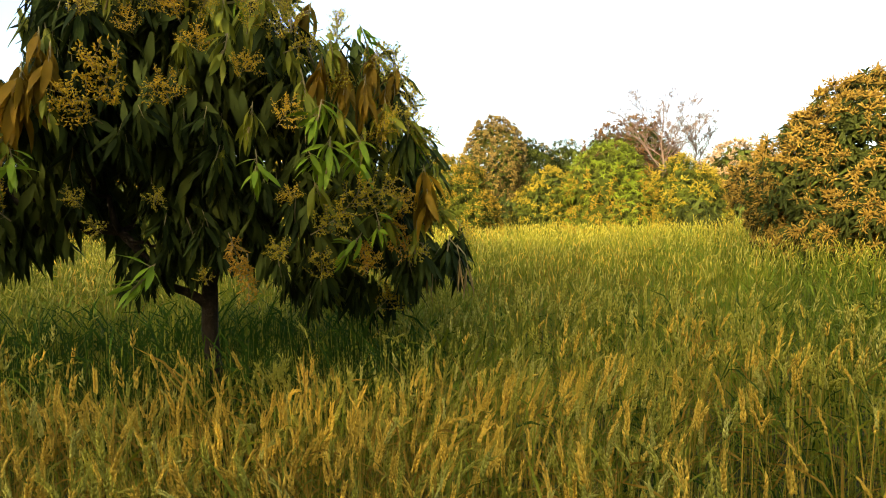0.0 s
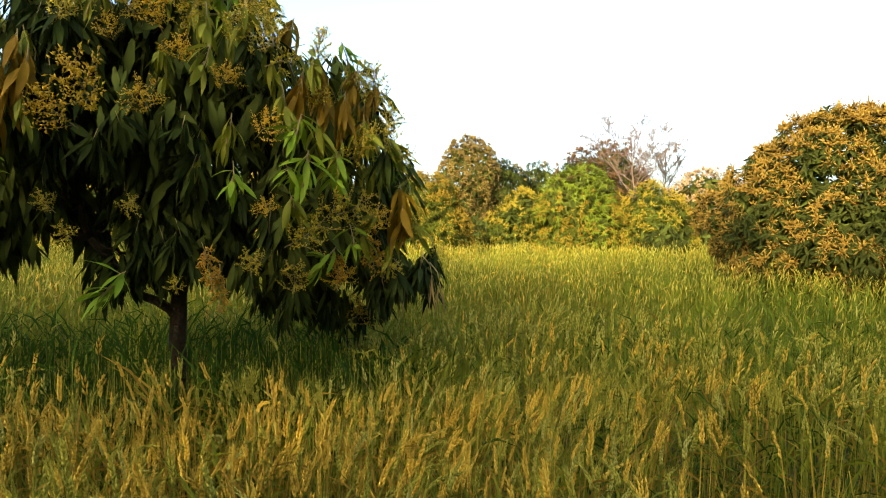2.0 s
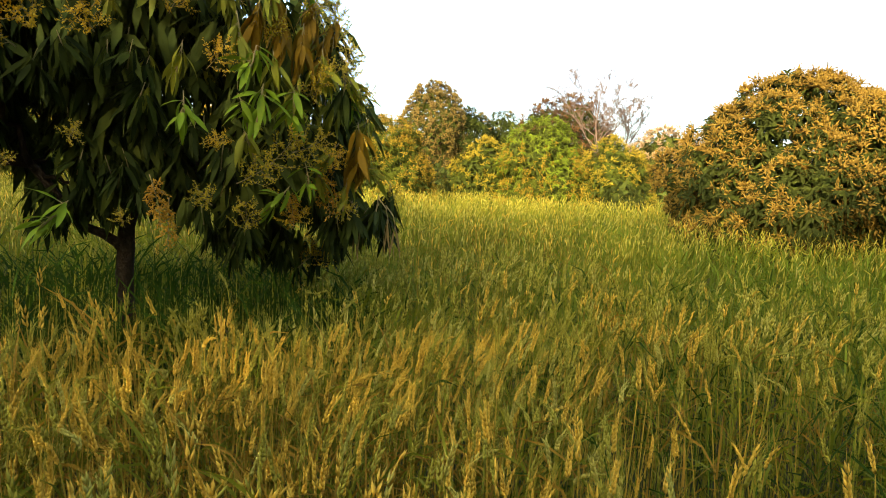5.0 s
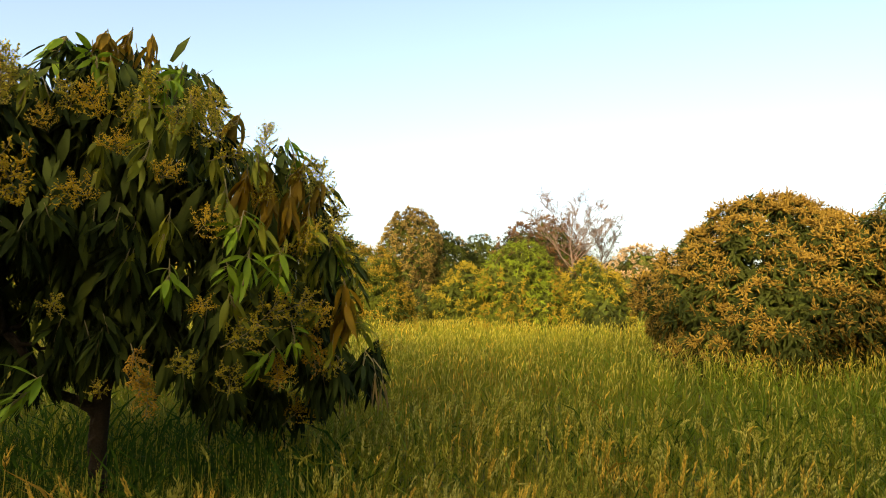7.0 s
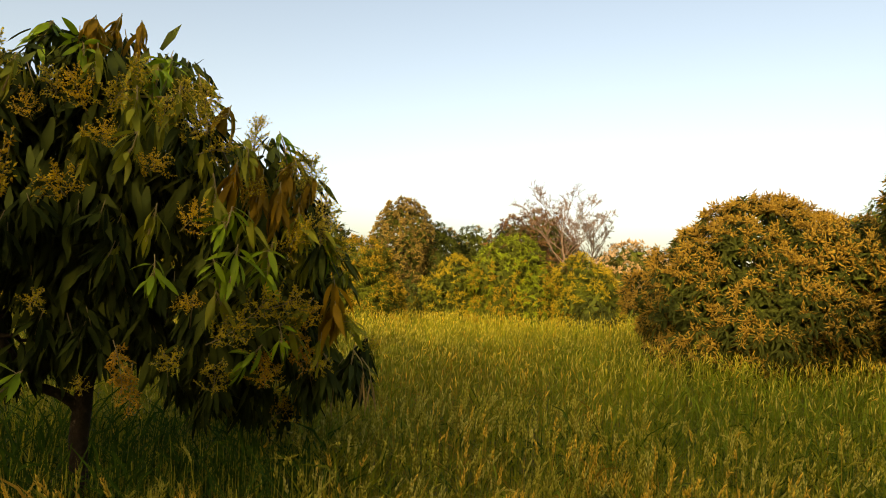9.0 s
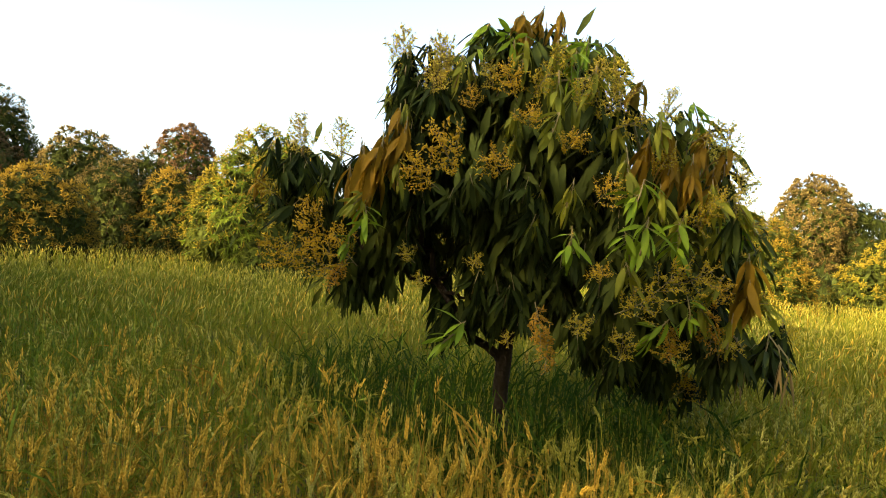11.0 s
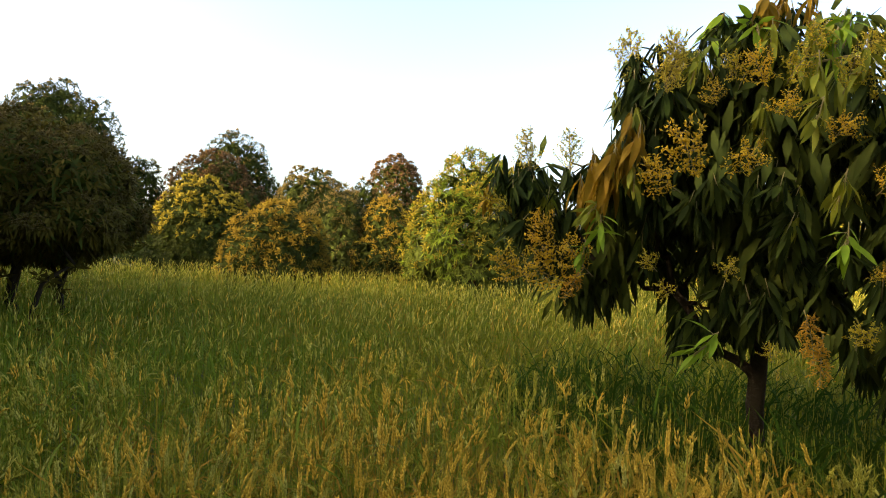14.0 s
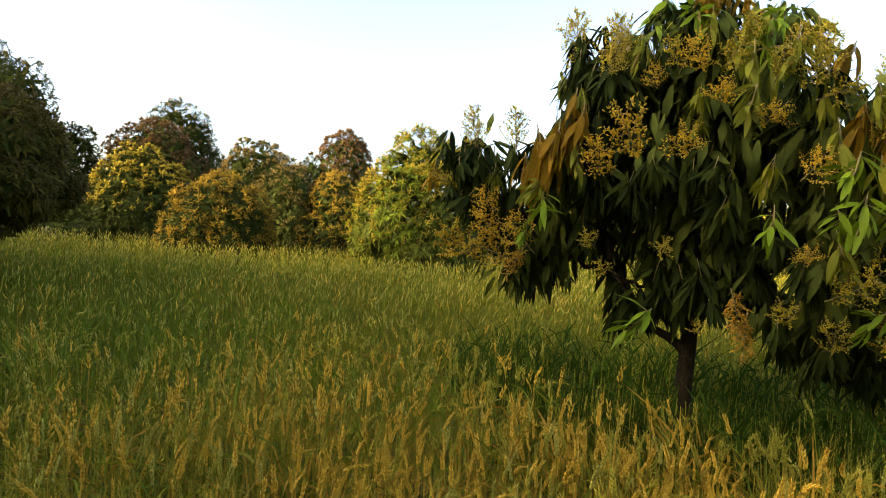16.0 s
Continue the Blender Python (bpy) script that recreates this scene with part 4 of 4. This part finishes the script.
def scatter(r0, r1, a0, a1, density):
    """Even random places in a ring sector round the start, directions clockwise from +y."""
    area = 0.5 * radians(a1 - a0) * (r1**2 - r0**2)
    n = int(area * density)
    r = np.sqrt(rng.uniform(r0**2, r1**2, n))
    q = np.radians(rng.uniform(a0, a1, n))
    p = np.stack([r * np.sin(q), r * np.cos(q), 0 * r], 1)
    thin = np.exp(-(((p[:, 0] - 1.14) / 0.4) ** 2) - ((p[:, 1] - 1.5) / 0.5) ** 2)
    thin = thin + (r < 6) * np.clip(0.9 * smooth_noise(p, 7.0, 77) - 0.08, 0, 0.5)
    return p[(np.hypot(p[:, 0] + 1.20, p[:, 1] - 3.41) > 0.13) & (rng.random(n) > np.clip(1.5 * thin, 0, 0.95))]


def wheat(name, p, spikelets, blades, stem_n, blade_n, awns, label, fat=1.0, short=1.0):
    """A stand of wheat: stems, nodding bearded ears with two rows of spikelets, and arching blades."""
    k = len(p)
    b = Build()
    away = np.clip((np.hypot(p[:, 0], p[:, 1]) - 4.2) / 5.0, 0, 1)
    h = 0.80 + 0.20 * away + 0.05 * smooth_noise(p, 1.1, 3) + 0.045 * smooth_noise(p, 7.0, 5) + rng.normal(size=k) * 0.05
    slack = 0.065 * (1 + 0.8 * away)
    # neighbours lean together, as the wind combed them
    comb = np.stack([smooth_noise(p, 2.6, 41) + 0.6 * smooth_noise(p, 6.0, 43), smooth_noise(p, 2.6, 42) + 0.6 * smooth_noise(p, 6.0, 44)], 1)
    lean = np.concatenate([rng.normal(size=(k, 2)) * slack[:, None] * 0.75 + 0.105 * comb + (0.02, 0), np.zeros((k, 1))], 1)
    up = np.tile(UP, (k, 1))
    top = p + up * h[:, None] + lean * h[:, None]
    tan = unit(up * h[:, None] + 2 * lean * h[:, None] + rng.normal(size=(k, 3)) * 0.10)
    # ears nod over as they ripen, a few of them far
    nod = np.abs(rng.normal(size=k)) * 0.19 + (rng.random(k) < 0.10) * rng.uniform(0.4, 1.2, k)
    way = unit(lean + rng.normal(size=(k, 3)) * (0.05, 0.05, 0) + (0.02, 0, 0))
    ear = rng.uniform(0.058, 0.092, k)
    gold = np.exp(-(((p[:, 0] + 0.6) / 2.0) ** 2) - ((p[:, 1] - 1.5) / 1.7) ** 2)
    # rank, mostly earless growth by the young mango, and its shade painted in
    lush_shade = np.exp(-(((p[:, 0] + 1.6) / 1.45) ** 2) - ((p[:, 1] - 3.85) / 0.9) ** 2) + 0.75 * np.exp(-(((p[:, 0] + 0.8) / 0.9) ** 2) - ((p[:, 1] - 3.1) / 0.45) ** 2)
    ripe = rng.random(k) < np.clip((0.12 + 0.2 * smooth_noise(p, 0.9, 9) + 0.5 * smooth_noise(p, 4.5, 10)) * (1 - 0.7 * away) + 0.72 * gold - 0.7 * lush_shade - 0.35 * np.exp(-(((p[:, 0] - 3.2) / 1.8) ** 2) - ((p[:, 1] - 3.8) / 2.2) ** 2), 0.02, 0.72)
    green = np.exp(-(((p[:, 0] - 4.2) / 2.6) ** 2) - ((p[:, 1] - 4.2) / 2.6) ** 2) + np.exp(-(((p[:, 0] + 5.5) / 3.0) ** 2) - ((p[:, 1] - 1.5) / 2.5) ** 2) + 0.35 * smooth_noise(p, 0.8, 14) + 0.45 * smooth_noise(p, 5.0, 15)
    grassy = ~ripe & (rng.random(k) < green * 0.9)
    for sel, m in ((ripe, DRY_STEM), (grassy, FRESH), (~ripe & ~grassy, STEM)):
        if sel.any():
            b.add(ribbons(p[sel], up[sel], h[sel], np.full(sel.sum(), 0.0040 * fat), lean[sel] * h[sel, None], stem_n, lo=1.0, tip=0.8), m)
    bare = (rng.random(k) < 0.05) | (grassy & (rng.random(k) < 0.5)) | (rng.random(k) < 0.3 * np.clip((p[:, 0] - 0.4) / 1.2, 0, 1) * (away < 0.3)) | (rng.random(k) < lush_shade * 1.1)
    # stalks with dark blades: the mango's painted shade, and some scattered to the right
    deep = (lush_shade > 0.3 + 0.2 * rng.random(k)) | (rng.random(k) < 0.24 * np.clip((p[:, 0] - 0.1) / 0.8, 0, 1) * (p[:, 1] < 4.5))
    pale = ~ripe & (rng.random(k) < 0.2 + 0.05 * away)
    for sel, m in ((ripe & ~bare, RIPE), (pale & ~bare, PALE_EAR), (~ripe & ~pale & ~bare, UNRIPE)):
        t, a, e, w = top[sel], tan[sel], ear[sel], way[sel] * nod[sel, None] * (1, 1, 0) - UP * (0.35 * nod[sel, None] ** 2)
        n = len(t)
        if not n:
            continue
        if spikelets <= 1:
            b.add(grains(t, unit(a + w), e * (0.95 + 0.1 * fat), np.full(n, 0.0046 * min(fat, 1.3)), 3), m)
        else:
            side = unit(np.cross(a, unit(rng.normal(size=(n, 3)))))
            s = ((np.arange(spikelets) // 2 * 2 + 0.5 * (np.arange(spikelets) % 2)) / spikelets)[None, :, None]
            sign = np.where(np.arange(spikelets) % 2, 1.0, -1.0)[None, :, None]
            line = unit(a[:, None] + 1.6 * w[:, None] * s)
            size = np.repeat(e, spikelets) * (2.0 / spikelets + 0.12)
            stout = (0.0046 * fat * (1.15 - 0.5 * s[0, :, 0] ** 2))[None].repeat(n, 0).ravel()
            at = t[:, None] + (a[:, None] * s + 0.8 * w[:, None] * s**2) * e[:, None, None] * 0.95 + side[:, None] * sign * 0.0016
            dr = unit(line + side[:, None] * sign * 0.22 + 0.08 * rng.normal(size=(n, spikelets, 3)))
            b.add(grains(at.reshape(-1, 3), dr.reshape(-1, 3), size, stout, 3), m)
        if awns:
            s = rng.uniform(0.2, 1.0, (n, awns, 1))
            at = (t[:, None] + (a[:, None] * s + 0.8 * w[:, None] * s**2) * e[:, None, None]).reshape(-1, 3)
            dr = unit(np.repeat(a + w, awns, 0) + rng.normal(size=at.shape) * 0.30)
            b.add(ribbons(at, dr, rng.uniform(0.05, 0.105, len(at)), np.full(len(at), 0.0010 * fat), 0 * at, 1, lo=1.0), AWN if m is RIPE else m)
    # leaves, which arch over and hang
    q = rng.uniform(0, 6.283, (k, blades))
    s = rng.uniform(0.30, 0.90, (k, blades, 1)) * (1 - 0.55 * away[:, None, None]) + 0.5 * away[:, None, None]
    at = (p[:, None] + up[:, None] * h[:, None, None] * s + lean[:, None] * h[:, None, None] * s**2).reshape(-1, 3)
    out = np.stack([np.cos(q), np.sin(q), 0 * q], -1).reshape(-1, 3)
    ln = rng.uniform(0.14, 0.30, len(at)) * short
    wide = rng.uniform(0.0045, 0.0085, len(at)) * fat
    bend = out * ln[:, None] * 0.4 - UP * (ln * rng.uniform(0.1, 0.8, len(at)))[:, None]
    face = unit(np.cross(out, UP) * 0.2 + out + 0.3 * rng.normal(size=at.shape))
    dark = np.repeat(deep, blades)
    rank = np.repeat(np.where(lush_shade > 0.3, 1.35, 1.0), blades)
    x, y = np.repeat(p[:, 0], blades), np.repeat(p[:, 1], blades)
    green = np.repeat(green, blades) + 0.22 * np.clip((np.hypot(x, y) - 4.5) / 3.0, 0, 1)
    fresh = ~dark & (rng.random(len(at)) < green * 0.9)
    dry = ~dark & ~fresh & np.repeat(ripe, blades) & (rng.random(len(at)) < 0.75)
    for sel, m in ((~dark & ~fresh & ~dry, BLADE), (dry, DRY_BLADE), (fresh, FRESH), (dark, LUSH_SHADED)):
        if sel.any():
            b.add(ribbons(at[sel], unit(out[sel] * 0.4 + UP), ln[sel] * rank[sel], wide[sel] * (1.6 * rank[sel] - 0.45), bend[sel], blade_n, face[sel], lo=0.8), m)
    tagged(new(name, b.mesh(name)), label, "wheat", kind="stuff")


rng = np.random.default_rng(21)
wheat("wheat", scatter(0.6, 1.25, -112, 82, 300), 6, 3, 1, 2, 4, "ripening wheat round the start of the way")
wheat("wheat", scatter(1.25, 2.7, -112, 82, 390), 12, 3, 2, 3, 15, "ripening golden wheat with green stems and bearded ears")
wheat("wheat", scatter(2.7, 4.8, -108, 78, 250), 6, 4, 1, 2, 6, "green and golden wheat round the young mango tree", 1.1)
wheat("wheat", scatter(4.8, 9.5, -105, 75, 160), 1, 3, 1, 2, 2, "green wheat with some ripening ears", 1.3, 0.85)
wheat("wheat", scatter(9.5, 16, -100, 70, 62), 1, 3, 1, 1, 0, "far green wheat reaching to the orchard", 1.9, 0.8)
wheat("wheat", scatter(16, 22, -100, 70, 20), 1, 2, 1, 1, 0, "far green wheat between the orchard trees", 2.4)
wheat("wheat", scatter(0.55, 9, 82, 248, 40), 1, 2, 1, 1, 0, "green wheat behind the start of the way", 2.0)


# ---- taller stalks that stand out of the wheat ----
def stalk(x, y, top, lean, toward, ear, ear_material, label, blades=2):
    """One stalk with its stem, its bearded ear and its blades."""
    ob = thing("wheat_stalk", (x, y, 0), label, "wheat stalk", "taller wheat stalks")
    tip = np.array((lean * math.cos(toward), lean * math.sin(toward), top - ear))
    s = np.linspace(0, 1, 9)[:, None]
    line = np.concatenate([tip[:2] * s**2, tip[2] * s], 1)
    part("stem", Build().add(tube(line, (0.0024, 0.0015), 5), STEM).mesh("stem"), ob)
    a = unit(np.array((2 * tip[0], 2 * tip[1], tip[2])))
    n = 20
    side = unit(np.cross(a, (0.3, 1.0, 0.1)))
    sign = np.where(np.arange(n) % 2, 1.0, -1.0)[:, None]
    at = tip + a * (ear * (np.arange(n)[:, None] + 0.3) / n * 0.9) + side * sign * 0.002
    dr = unit(a + side * sign * 0.28 + rng.normal(size=(n, 3)) * 0.05)
    part("ear", Build().add(grains(at, dr, np.full(n, ear * 0.26), np.full(n, ear * 0.05), 5), ear_material).add(
        ribbons(at + dr * ear * 0.15, unit(a + side * sign * 0.18 + rng.normal(size=(n, 3)) * 0.1), rng.uniform(0.04, 0.07, n), np.full(n, 0.0009), 0 * at, 1, lo=1.0), AWN).mesh("ear"), ob)
    for k in range(blades):
        q = toward + 1.5 + 2.2 * k
        out = np.array([(math.cos(q), math.sin(q), 0.0)])
        foot = line[4 + 2 * k][None]
        part("blade", Build().add(ribbons(foot, unit(out * 0.6 + UP), np.array([0.26]), np.array([0.009]), out * 0.12 - UP * 0.12, 6, out, lo=0.8), BLADE).mesh("blade"), ob)


rng = np.random.default_rng(33)
stalk(-1.13, 2.09, 1.02, 0.01, 0.3, 0.085, RIPE, "tall wheat stalk with an upright ripe orange ear", 1)
stalk(0.52, 2.24, 0.95, 0.02, 1.5, 0.085, UNRIPE, "tall wheat stalk with a pale green ear")
stalk(-1.94, 2.51, 1.04, 0.01, 2.0, 0.11, UNRIPE, "tall thin wheat stalk with a long pale green ear", 1)
stalk(-1.95, 1.80, 0.97, 0.03, 2.6, 0.10, RIPE, "tall wheat stalk with a pale golden ear")
stalk(0.79, 2.13, 0.94, 0.12, 0.2, 0.08, UNRIPE, "leaning wheat stalk with a pale green ear")
stalk(1.28, 2.15, 0.94, 0.04, 0.4, 0.085, UNRIPE, "tall wheat stalk with a pale green ear")
stalk(0.97, 1.74, 0.94, 0.06, 1.0, 0.09, UNRIPE, "tall wheat stalk with a pale green ear")
stalk(-2.01, 2.47, 1.00, 0.05, 3.0, 0.09, UNRIPE, "tall wheat stalk with a pale green ear")
stalk(-2.04, 1.60, 0.96, 0.05, 2.3, 0.095, RIPE, "leaning wheat stalk with a pale golden ear")
stalk(0.16, 1.66, 0.93, 0.02, 1.2, 0.09, RIPE, "tall wheat stalk with a golden ear")


def weed(x, y, height, label):
    """A tuft of broad green blades."""
    ob = thing("weed", (x, y, 0), label, "weed")
    for k in range(14):
        q, ln = k * 2.4, height * rng.uniform(0.75, 1.1)
        out = np.array([(math.cos(q), math.sin(q), 0.0)])
        part("blade", Build().add(ribbons(out * 0.02, unit(out * 0.18 + UP), np.array([ln]), np.array([0.016]), out * 0.2 * ln - UP * 0.1 * ln, 5, out, lo=0.7), LUSH_SHADED).mesh("blade"), ob)


weed(1.39, 5.31, 1.05, "dark green tuft of tall grass in the wheat")
weed(2.02, 4.17, 0.98, "green tuft of grass in the wheat")
